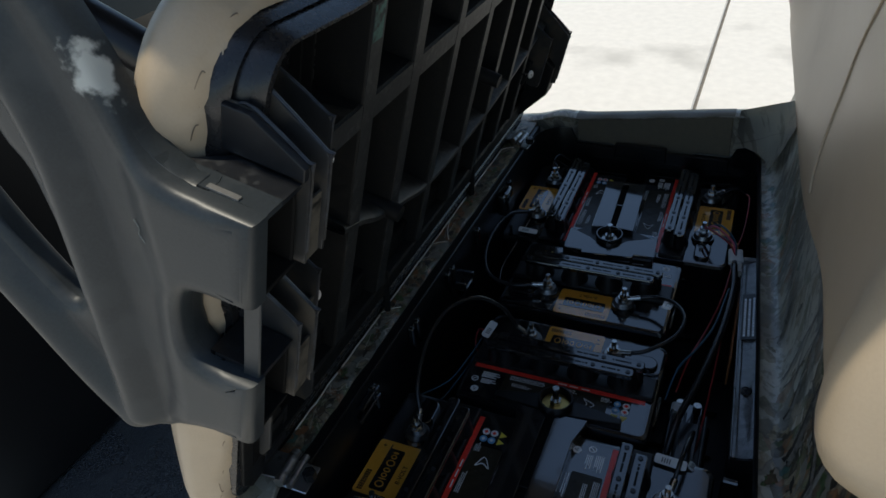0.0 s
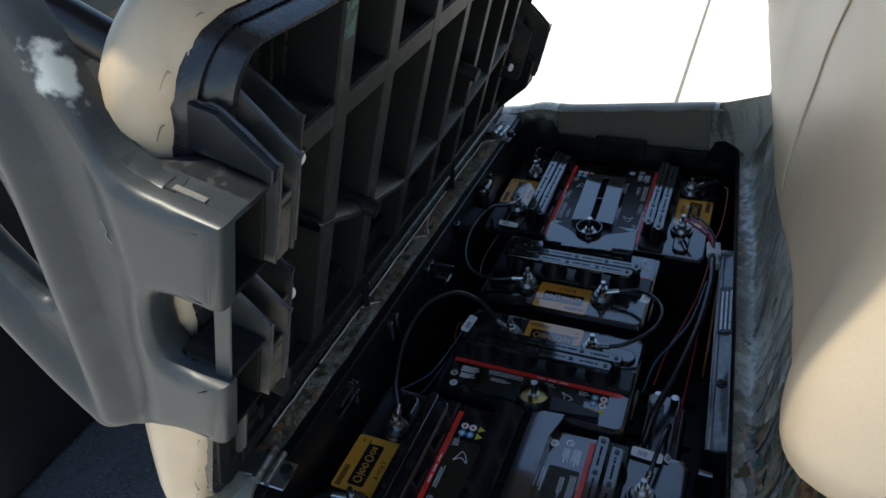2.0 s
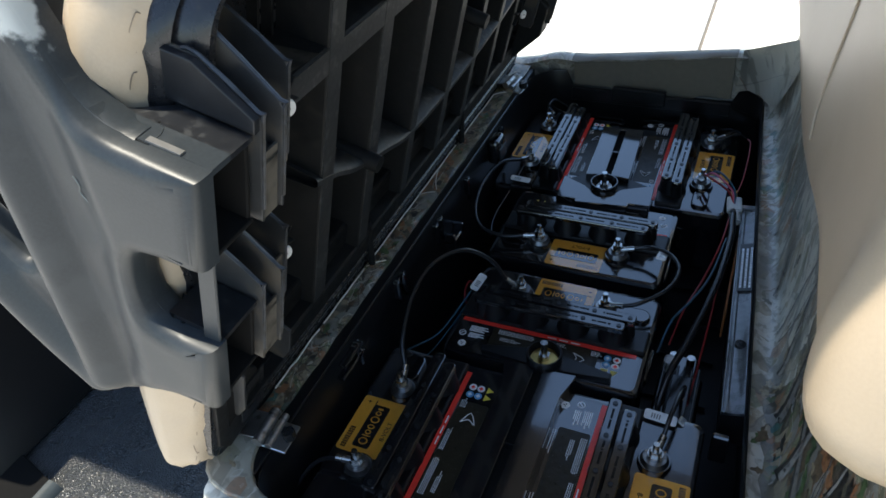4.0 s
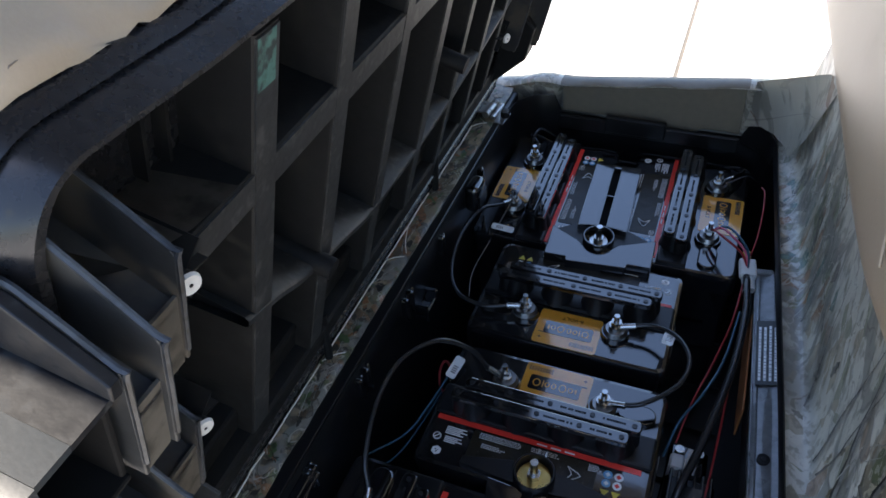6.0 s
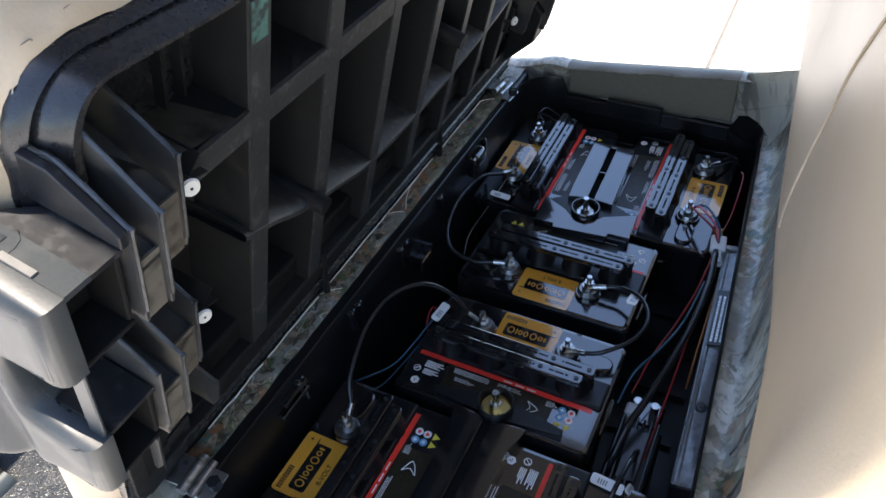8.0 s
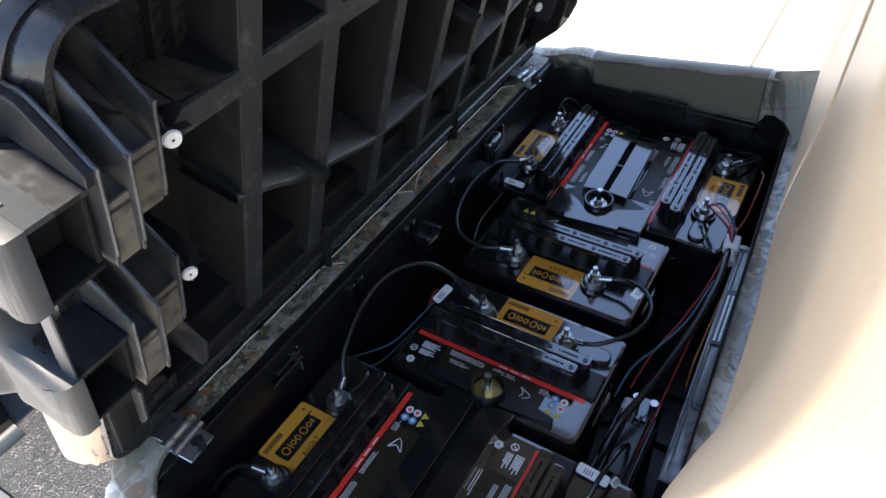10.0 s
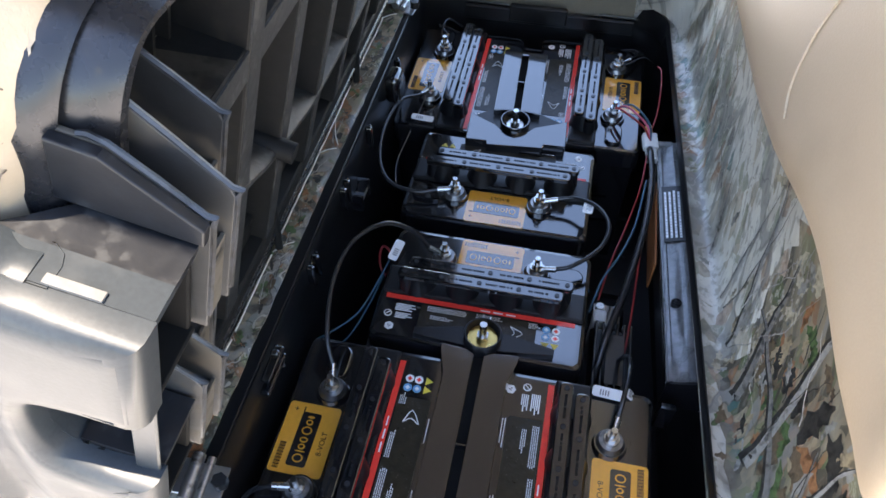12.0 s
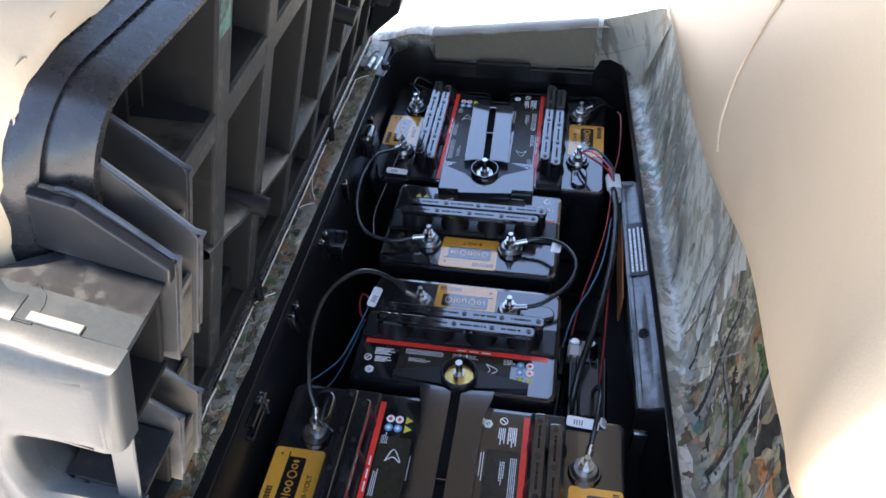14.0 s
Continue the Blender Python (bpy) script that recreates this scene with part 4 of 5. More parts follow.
# ---- battery hold-downs ----
def build_hold_down(m, label, slim=False):
    """Two arm plates with a slot between, a winged bar, a bolt in a cup."""
    hd = thing("battery_hold_down", m, label, "hold-down", "battery hold-downs")
    w, start, end, cup = (0.037, 0.018, 0.262, 0.0) if slim else (0.036, 0.044, 0.197, 0.018)
    for s in (-1, 1):
        bm = bmesh.new()
        flare = 0.010 if slim else 0.0
        prism(bm, [(s * 0.0055, start + 0.004), (s * 0.020, start + 0.002), (s * (w + flare), start), (s * (w + flare * 0.8), start + 0.012), (s * w, start + 0.040), (s * w, end), (s * 0.0055, end)], XYZ, 0.001, 0.0175, 0.0008)
        part("arm_plate", bm, BATTERY, hd, "glossy black arm")
    part("slot_floor", boxed(-0.0065, 0.0065, start - 0.004, end - 0.002, 0.0005, 0.006), HOLLOW, hd)
    part("slot_bridge", boxed(-0.0056, 0.0056, (start + end) / 2 - 0.001, (start + end) / 2 + 0.001, 0.005, 0.0165), BATTERY, hd)
    part("end_lip", boxed(-w, w, end - 0.004, end + 0.004, 0.0, 0.0165, 0.0015), BATTERY, hd)
    if slim:
        wing = [(-0.086, -0.004), (-0.03, -0.014), (0.03, -0.014), (0.084, -0.002), (0.084, 0.008), (0.026, 0.012), (-0.026, 0.012), (-0.086, 0.005)]
        part("wing", prism(bmesh.new(), wing, XYZ, 0.001, 0.011, 0.0012), TRAY, hd, "dull black wing")
        for x in (-0.0045, 0.0045):
            part("wire_clip", boxed(x - 0.0012, x + 0.0012, -0.040, -0.020, 0.001, 0.006), STEEL, hd, "bright wire clip")
    else:
        bar_line = [(-0.071, -0.027), (-0.040, -0.027), (-0.038, -0.035), (0.046, -0.030), (0.048, -0.022), (0.080, -0.022), (0.080, 0.036), (0.030, 0.014), (0.020, 0.002), (-0.020, 0.002), (-0.030, 0.012), (-0.071, 0.034)]
        part("cross_bar", prism(bmesh.new(), bar_line, XYZ, 0.001, 0.0165, 0.0012), BATTERY, hd, "glossy black cross bar")
        part("wing_floor", prism(bmesh.new(), [(-0.071, 0.034), (-0.030, 0.010), (-0.02, 0.0), (0.02, 0.0), (0.030, 0.012), (0.080, 0.036), (0.040, 0.056), (-0.040, 0.056)], XYZ, 0.0005, 0.007), TRAY, hd)
        part("front_flange", boxed(-0.070, 0.079, -0.026, -0.020, -0.030, 0.012, 0.002), TRAY, hd)
        part("flange_step", boxed(-0.037, 0.045, -0.032, -0.0255, -0.022, 0.008, 0.002), TRAY, hd)
    bm = bmesh.new()
    circ = lambda r, z: [(r * math.cos(2 * math.pi * k / 28), r * math.sin(2 * math.pi * k / 28) + cup, z) for k in range(28)]
    loft(bm, [circ(0.0225, 0.004), circ(0.0230, 0.024), circ(0.0220, 0.0255), circ(0.0205, 0.0255), circ(0.0195, 0.012)])
    bm.faces.new([bm.verts.new(p) for p in circ(0.0200, 0.0122)])
    part("bolt_cup", bm, TRAY if slim else BATTERY, hd, smooth=40)
    bolt = part("bolt", rod(bmesh.new(), (0, cup, 0.012), (0, cup, 0.043), 0.0044, 12), STEEL, hd, "plated hold-down bolt", smooth=40)
    part("bolt_washer", rod(bmesh.new(), (0, cup, 0.0122), (0, cup, 0.0150), 0.0180 if slim else 0.0130, 20), BRASS if slim else STEEL, bolt, smooth=40)
    part("bolt_nut", rod(bmesh.new(), (0, cup, 0.0150), (0, cup, 0.0225), 0.0076, 6), STEEL, bolt)
    return hd


build_hold_down(pose(-0.006, 0.711, TOP, 2.0, 0, 2.0), "glossy black battery hold-down with a bolt in its cup")
build_hold_down(pose(0.010, 0.331, TOP, 0, 0, 180), "dusty black battery hold-down with a brass washer", slim=True)


# ---- cables ----
def terminal(x, y):
    return Vector((x, y, TOP + 0.016))


A1, A2, B1, B2 = terminal(-0.147, 0.232), terminal(-0.147, 0.111), terminal(0.168, 0.2305), terminal(0.168, 0.1095)
C1, C2, D1, D2 = terminal(-0.0605, 0.45), terminal(0.0605, 0.45), terminal(-0.0705, 0.571), terminal(0.0505, 0.571)
E1, E2, F1, F2 = terminal(-0.154, 0.908), terminal(-0.154, 0.787), terminal(0.142, 0.9155), terminal(0.142, 0.7945)


def build_cable(points, label, r=0.0030, mat=RUBBER, lugs=(True, True), group="battery cables"):
    cab = thing("battery_cable", pose(0, 0, 0), label, "cable", group)
    pts = [Vector(p) for p in points]
    part("sleeve", hose(bmesh.new(), pts, r), mat, cab, smooth=60)
    for end, nxt, on in ((pts[0], pts[1], lugs[0]), (pts[-1], pts[-2], lugs[1])):
        if on:
            way = (nxt - end).normalized()
            flat = Vector((way.x, way.y, 0)).normalized()
            lug = part("lug", rod(bmesh.new(), end - Vector((0, 0, 0.0028)), end + Vector((0, 0, 0.0014)), 0.0088, 16), STEEL, cab, "tinned ring lug", smooth=40)
            part("crimp", rod(bmesh.new(), end + flat * 0.006, end + way * 0.025, 0.0042, 12), STEEL, lug, smooth=40)
    return cab


def build_tag(m, l=0.032, w=0.013):
    tag = thing("cable_tag", m, "white paper tag with printed bars on a cable", "tag", "cable tags")
    sheet = part("sheet", prism(bmesh.new(), round_rect(-l / 2, l / 2, -w / 2, w / 2, 0.003, 3), XYZ, 0.0, 0.0012, 0.0002), WHITE, tag)
    bm = bmesh.new()
    for k in range(4):
        box(bm, -l * 0.28 + 0.003 * k, -l * 0.28 + 0.003 * k + 0.0016, -w * 0.3, w * 0.2, 0.0011, 0.0015)
    part("printed_bars", bm, RAIL, tag)
    return tag


build_cable([A1, A1 + Vector((-0.004, 0.02, 0.008)), (-0.162, 0.275, 0.625), (-0.170, 0.33, 0.650), (-0.160, 0.38, 0.668), (-0.130, 0.418, 0.668), (-0.098, 0.438, 0.640), C1 + Vector((-0.02, -0.004, 0.012)), C1], "black battery cable arching between two batteries")
build_cable([C2, C2 + Vector((0.02, 0.0, 0.003)), (0.105, 0.456, 0.600), (0.137, 0.485, 0.610), (0.145, 0.523, 0.614), (0.128, 0.560, 0.608), (0.098, 0.578, 0.600), D2 + Vector((0.02, 0.004, 0.003)), D2], "black battery cable looped between two batteries")
build_cable([D1, D1 + Vector((-0.022, -0.006, 0.0)), (-0.125, 0.555, 0.590), (-0.165, 0.565, 0.592), (-0.188, 0.600, 0.600), (-0.196, 0.660, 0.610), (-0.188, 0.725, 0.610), E2 + Vector((-0.012, -0.025, 0.006)), E2], "black battery cable curving along the tray wall")
build_cable([E1, E1 + Vector((0.0, 0.022, 0.010)), (-0.170, 0.960, 0.600), (-0.10, 0.985, 0.560), (0.05, 0.985, 0.555), (0.170, 0.975, 0.585), F1 + Vector((0.02, 0.015, 0.004)), F1], "black battery cable behind the far batteries")
build_cable([A2, A2 + Vector((-0.02, -0.004, 0.002)), (-0.195, 0.098, 0.585), (-0.212, 0.070, 0.560), (-0.215, 0.045, 0.50)], "black battery cable running down the tray wall", lugs=(True, False))
build_cable([B1, B1 + Vector((0.004, 0.02, 0.006)), (0.176, 0.275, 0.612), (0.182, 0.32, 0.605), (0.183, 0.36, 0.560), (0.178, 0.39, 0.480)], "black battery cable dropping beside the controller", r=0.0028, lugs=(True, False))
build_cable([(0.199, 0.712, 0.592), (0.200, 0.69, 0.596), (0.203, 0.64, 0.592), (0.196, 0.55, 0.580), (0.176, 0.45, 0.562), (0.160, 0.39, 0.545), (0.152, 0.34, 0.50), (0.150, 0.31, 0.43)], "thick black cable bundle in the gap beside the batteries", r=0.0050, lugs=(False, False))


def build_wire(points, label, mat, r=0.0018):
    w = thing("wire", pose(0, 0, 0), label, "wire", "thin wires")
    part("insulation", hose(bmesh.new(), points, r, 7, 6), mat, w, smooth=60)
    return w


for dx, dz, mat, nm in ((0.004, 0.008, PINKWIRE, "pink"), (-0.006, 0.003, REDWIRE, "red"), (0.010, 0.012, BLUEWIRE, "blue")):
    build_wire([F2, F2 + Vector((0.010 + dx, -0.010, 0.010 + dz)), (0.168 + dx, 0.765, 0.606 + dz), (0.190 + dx * 0.5, 0.745, 0.603 + dz * 0.5), (0.199, 0.725, 0.596)], "thin " + nm + " wire from a terminal to a connector", mat)
build_wire([(0.197, 0.735, 0.600), (0.204, 0.77, 0.612), (0.206, 0.81, 0.628), (0.205, 0.85, 0.634), (0.200, 0.862, 0.634)], "thin red wire along the tray wall", REDWIRE, 0.0011)
build_wire([(0.196, 0.70, 0.590), (0.190, 0.64, 0.575), (0.176, 0.58, 0.555), (0.160, 0.52, 0.545), (0.150, 0.47, 0.52)], "red wire in the gap beside the batteries", REDWIRE, 0.0014)
build_wire([(0.197, 0.65, 0.585), (0.186, 0.57, 0.575), (0.168, 0.51, 0.575), (0.148, 0.47, 0.565), (0.138, 0.44, 0.53)], "blue wire in the gap beside the batteries", BLUEWIRE, 0.0016)
build_wire([(0.198, 0.56, 0.560), (0.196, 0.50, 0.545), (0.192, 0.42, 0.52), (0.186, 0.36, 0.48)], "red wire beside the rail", REDWIRE, 0.0014)
build_wire([(-0.132, 0.435, 0.578), (-0.142, 0.40, 0.565), (-0.158, 0.36, 0.55), (-0.188, 0.325, 0.545), (-0.200, 0.315, 0.54), (-0.190, 0.305, 0.53), (-0.165, 0.335, 0.53), (-0.150, 0.38, 0.54), (-0.140, 0.43, 0.55)], "thin blue wire looped beside a battery", BLUEWIRE, 0.0015)
build_wire([(-0.138, 0.462, 0.560), (-0.146, 0.470, 0.560), (-0.153, 0.472, 0.556), (-0.154, 0.460, 0.550), (-0.148, 0.444, 0.545), (-0.138, 0.435, 0.54)], "thin red wire looped beside a battery", REDWIRE, 0.0018)
build_wire([E1, E1 + Vector((-0.008, 0.012, 0.020)), E1 + Vector((-0.002, 0.040, 0.030)), E1 + Vector((0.020, 0.055, 0.010))], "thin black wire from a terminal", RUBBER)
build_wire([F1, F1 + Vector((0.018, -0.002, 0.008)), F1 + Vector((0.040, 0.012, 0.014)), F1 + Vector((0.058, 0.02, 0.0))], "thin dark wire from a terminal", RUBBER, 0.0012)
build_wire([E2, E2 + Vector((-0.004, -0.02, -0.005)), (-0.170, 0.72, 0.56), (-0.180, 0.66, 0.54), (-0.172, 0.62, 0.53)], "thin grey wire from a terminal", LEAD, 0.0009)
build_tag(pose(-0.126, 0.449, 0.583, 10, -8, 80))
build_tag(pose(0.117, 0.560, 0.6035, 0, 10, 84), 0.028, 0.014)
build_tag(pose(-0.153, 0.727, 0.580, 20, 0, -4), 0.036, 0.010)
build_tag(pose(0.164, 0.292, 0.580, 12, 0, -4), 0.038, 0.013)
build_tag(pose(0.188, 0.298, 0.575, 30, 20, 80), 0.016, 0.009)
conn = thing("wire_connector", pose(0.199, 0.729, 0.592, 10, 0, 8), "clear plastic wire connector with a yellowed tip", "connector")
part("housing", boxed(-0.011, 0.011, -0.016, 0.014, -0.006, 0.006, 0.002), SCREW, conn)
part("collar", rod(bmesh.new(), (0.0, -0.018, 0.0), (0.001, -0.036, -0.002), 0.0085, 14), WHITE, conn, smooth=40)
part("tip", boxed(-0.006, 0.004, 0.013, 0.027, -0.003, 0.007, 0.0015), YELLOW, conn)
part("bracket", boxed(0.006, 0.034, -0.004, 0.004, -0.008, -0.002, 0.001), RAIL, conn)

# ---- rail and control gear beside the batteries ----
rail = thing("side_rail", pose(0, 0, 0), "worn grey plastic rail along the tray wall with a warning label", "rail")
RAIL_Z = 0.583


def rail_x(y):
    """The rail's tray-side edge; it runs a little askew to the wall."""
    return 0.2108 + 0.0430 * (0.73 - y)


rail_side = [(0.0, RAIL_Z - 0.050), (0.0, RAIL_Z - 0.006), (0.003, RAIL_Z - 0.001), (0.050, RAIL_Z + 0.012), (0.050, RAIL_Z - 0.050)]
bm = loft(bmesh.new(), [[(rail_x(y) + p, y, q) for p, q in rail_side] for y in (0.318, 0.40, 0.55, 0.73, 0.738)], ends=True)
part("body", bm, TRAY, rail)
strip = [(-0.0006, RAIL_Z - 0.012), (-0.0006, RAIL_Z - 0.003), (0.0015, RAIL_Z + 0.0006), (0.0055, RAIL_Z + 0.0022), (0.0075, RAIL_Z + 0.0012), (0.0190, RAIL_Z + 0.0042), (0.0210, RAIL_Z + 0.0060), (0.0240, RAIL_Z + 0.0068), (0.0350, RAIL_Z + 0.0096), (0.0362, RAIL_Z + 0.0082), (0.0380, RAIL_Z + 0.0100), (0.0495, RAIL_Z + 0.0134)]
bm = loft(bmesh.new(), [[(rail_x(y) + p, y, q) for p, q in strip] for y in (0.320, 0.40, 0.50, 0.60, 0.736)], closed=False)
bmesh.ops.solidify(bm, geom=bm.faces[:], thickness=0.0012)
part("top_strip", bm, RAIL, rail, "worn grey top of the rail", smooth=30)
# Highlight along the rail's edge, added as a bright metal bead.
part("rail_edge_highlight", hose(bmesh.new(), [(rail_x(y) + 0.0006, y, RAIL_Z + 0.0004) for y in (0.320, 0.42, 0.56, 0.736)], 0.0014, 8, 3), LEAD, rail, "bright metal bead drawing the highlight on the edge", smooth=60)
part("rail_screw", rod(bmesh.new(), (rail_x(0.43) + 0.014, 0.432, RAIL_Z - 0.004), (rail_x(0.43) + 0.014, 0.432, RAIL_Z + 0.007), 0.0066, 16), RUBBER, rail, smooth=40)
part("screw_slot", rod(bmesh.new(), (rail_x(0.43) + 0.014, 0.432, RAIL_Z + 0.0065), (rail_x(0.43) + 0.014, 0.432, RAIL_Z + 0.0076), 0.0028, 6), TRAY, rail)
part("foot_clip", boxed(rail_x(0.3) - 0.006, rail_x(0.3) + 0.014, 0.292, 0.300, RAIL_Z - 0.060, RAIL_Z - 0.012, 0.002), BATTERY, rail)
STICK = Matrix.Translation((rail_x(0.585) + 0.0165, 0.585, RAIL_Z + 0.0062)) @ Matrix.Rotation(radians(2.4), 4, "Z") @ Matrix.Rotation(radians(-14.5), 4, "Y") @ Matrix.Translation((0, -0.585, 0))
stick = part("warning_sticker", boxed(-0.0135, 0.0155, 0.535, 0.640, 0.0, 0.0008, m=STICK), TRAY, rail, "black sticker with white printed bars")
bm = bmesh.new()
for r in range(4):
    x = -0.0105 + 0.006 * r
    y = 0.541
    rnd = random.Random(r)
    while y < 0.628:
        w = rnd.uniform(0.0015, 0.006)
        box(bm, x, x + 0.0030, y, y + w, 0.0007, 0.0011, m=STICK)
        y += w + 0.0012
part("sticker_print", bm, PALE, stick)["kind"] = "stuff"
part("orange_strip", boxed(rail_x(0.58) - 0.0045, rail_x(0.58) - 0.002, 0.50, 0.66, 0.525, RAIL_Z - 0.006, 0.001), material("rust_orange_edge", (0.30, 0.10, 0.03), 0.5, grain=60, vary=0.3), rail, "rust orange edge")
ctl = thing("motor_controller", pose(0.175, 0.37, 0.30), "black finned motor controller in the gap beside the batteries", "controller")
part("body", boxed(-0.030, 0.028, -0.07, 0.07, 0.0, 0.20, 0.004), TRAY, ctl)
for k in range(6):
    part("fin", boxed(-0.026 + 0.009 * k, -0.0225 + 0.009 * k, -0.065, 0.065, 0.198, 0.222, 0.001), GLOSSBLACK, ctl)
part("terminal_block", boxed(-0.028, -0.010, 0.075, 0.098, 0.13, 0.205, 0.003), SCREW, ctl, "pale terminal block")
part("spec_plate", boxed(-0.01, 0.012, -0.03, 0.045, 0.2215, 0.2225), GLOSSBLACK, ctl)
relay = thing("relay", pose(0.170, 0.49, 0.30), "black relay with white terminals in the tray", "relay")
part("body", boxed(-0.025, 0.025, -0.025, 0.025, 0.0, 0.16, 0.006), BATTERY, relay)
for s in (-1, 1):
    part("contact", rod(bmesh.new(), (s * 0.012, 0, 0.16), (s * 0.012, 0, 0.182), 0.006, 8), STEEL, relay)


# ---- hinges ----
def build_hinge(m, label):
    plate = part("hinge", boxed(-0.026, 0.0, -0.017, 0.017, 0.0, 0.003, 0.0008), HINGE, seat, label)
    plate.matrix_local = seat.matrix_world.inverted() @ m
    part("leaf", boxed(-0.004, 0.030, -0.018, 0.018, -0.010, -0.007, 0.0008, m=Matrix.Rotation(radians(8), 4, "Y")), HINGE, plate)
    part("knuckle", rod(bmesh.new(), (0, -0.022, 0.002), (0, 0.022, 0.002), 0.0062, 14), HINGE, plate, smooth=40)
    part("pin", rod(bmesh.new(), (0.012, -0.021, -0.001), (0.012, 0.021, -0.001), 0.0040, 12), HINGE, plate, smooth=40)
    part("bolt_head", rod(bmesh.new(), (0.026, 0.0, -0.008), (0.026, 0.0, 0.003), 0.0075, 6), RUBBER, plate)


# ---- lifted seat: local x out of the base, y along the bench, z up the base from the hinge ----
seat = thing("bench_seat", pose(-0.255, 0, 0.665, 0, 16, 0), "lifted tan vinyl bench seat showing its ribbed black plastic base", "seat")
build_hinge(pose(-0.222, 0.072, 0.670, 0, 0, 4), "bright steel hinge near the tray corner")
build_hinge(pose(-0.232, 0.912, 0.668, 0, 0, -6), "bright steel hinge at the far tray corner")
V0, V1, U0, U1 = 0.030, 0.992, 0.006, 0.522


def seat_outline():
    """The seat's outline: wide upper corners, tight lower ones, the near end a little wider low down."""
    pts = []
    for cv, cu, r, a0 in ((V1 - 0.085, U1 - 0.085, 0.085, 0), (V0 + 0.060, U1 - 0.060, 0.060, 90), (V0 + 0.034, U0 + 0.034, 0.034, 180), (V1 - 0.026, U0 + 0.026, 0.026, 270)):
        for k in range(11):
            a = radians(a0 + 9 * k)
            v, u = cv + r * math.cos(a), cu + r * math.sin(a)
            pts.append((v - (0.024 * max(0, 1 - u / 0.32) if v < 0.3 else 0), u))
    return [(v, u - (0.06 * min(0.12, max(0, v - 0.06)) if u > 0.4 else 0)) for v, u in dense(pts, 0.012)]


def forward(n, u):
    """Low down the vinyl and the rim come forward to the face of the base."""
    low = max(0, min(1, (0.41 - u) / 0.22))
    under = max(0, min(1, (0.17 - u) / 0.17)) ** 1.4
    return n + low * 0.026 * max(0, min(1, -n / 0.02)) * max(0.3, min(1, 1 - (-n - 0.03) / 0.08)) + under * 0.62 * max(0, -n - 0.034)


def rumple(v, u, n):
    return noise.noise((v * 52, u * 52, n * 50)) + 0.45 * noise.noise((v * 170, u * 170, 3))


def seat_rings(spec):
    """Rings round the seat of one count: the outline at d = 0, moved in or out, rumpled by w."""
    base = seat_outline()
    rows = []
    for d, n, w in spec:
        flat = [(v, u + 0.55 * max(0, d) * max(0, min(1, (u - 0.43) / 0.06))) for v, u in grown(base, -d)]
        rows.append([(forward(n, u), v + w * rumple(v, u, n), u + w * rumple(v + 0.17, u, n)) for v, u in flat])
    return rows


rows = seat_rings([(0.004, -0.060, 0), (0.0, -0.045, 0), (0.0, -0.026, 0), (0.002, -0.018, 0), (0.007, -0.0135, 0), (0.009, -0.0175, 0), (0.0115, -0.0165, 0), (0.0125, -0.008, 0), (0.0155, 0.001, 0), (0.0195, 0.006, 0), (0.0245, 0.007, 0), (0.0270, 0.0045, 0), (0.034, -0.074, 0)])
bm = loft(bmesh.new(), rows)
part("base_rim", bm, RIMPLASTIC, seat, "black moulded rim with a groove", smooth=40)
bm = bmesh.new()
prism(bm, round_rect(V0 + 0.038, V1 - 0.038, U0 + 0.038, U1 - 0.038, 0.05, 6), lambda p, q, h: (h, p, q), -0.076, -0.070)
part("base_floor", bm, PAN, seat)
BACK, FACE = -0.072, 0.005
for v, w in ((0.222, 0.026), (0.330, 0.024), (0.452, 0.020), (0.570, 0.020), (0.675, 0.018), (0.780, 0.018), (0.875, 0.018)):
    bm = bmesh.new()
    prism(bm, [(v - w / 2 - 0.003, BACK), (v - w / 2, FACE - 0.002), (v - w / 2 + 0.002, FACE), (v + w / 2 - 0.002, FACE), (v + w / 2, FACE - 0.002), (v + w / 2 + 0.003, BACK)], lambda p, q, h: (q, p, h), 0.065, 0.499)
    rib = part("upright_rib", bm, PAN, seat)
    part("rib_face", boxed(FACE - 0.001, FACE + 0.0006, v - w / 2 + 0.0012, v + w / 2 - 0.0012, 0.068, 0.497), RIBFACE, rib, "worn rib face, lightened for the light on it")
bm = bmesh.new()
prism(bm, [(0.372, BACK), (0.375, FACE - 0.003), (0.377, FACE - 0.0008), (0.401, FACE - 0.0008), (0.403, FACE - 0.003), (0.406, BACK)], lambda p, q, h: (q, h, p), 0.13, 0.965)
part("paint_scuff", boxed(FACE + 0.0005, FACE + 0.0009, 0.2115, 0.2300, 0.462, 0.4965), material("teal_paint_scuff", (0.055, 0.150, 0.130), 0.6, grain=200, vary=0.4, stain=(0.02, 0.03, 0.03), stain_scale=110, stain_at=0.46), seat, "rubbed teal paint on a rib")
rib = part("long_rib", bm, PAN, seat)
part("rib_face", boxed(FACE - 0.002, FACE + 0.0001, 0.133, 0.960, 0.3765, 0.4015), RIBFACE, rib, "worn rib face, lightened for the light on it")
low = [(0.20, 0.258), (0.245, 0.240), (0.285, 0.218), (0.33, 0.202), (0.38, 0.186), (0.43, 0.170), (0.50, 0.164), (0.575, 0.164), (0.65, 0.168), (0.72, 0.176), (0.80, 0.188), (0.88, 0.205), (0.96, 0.225)]
bm = bmesh.new()
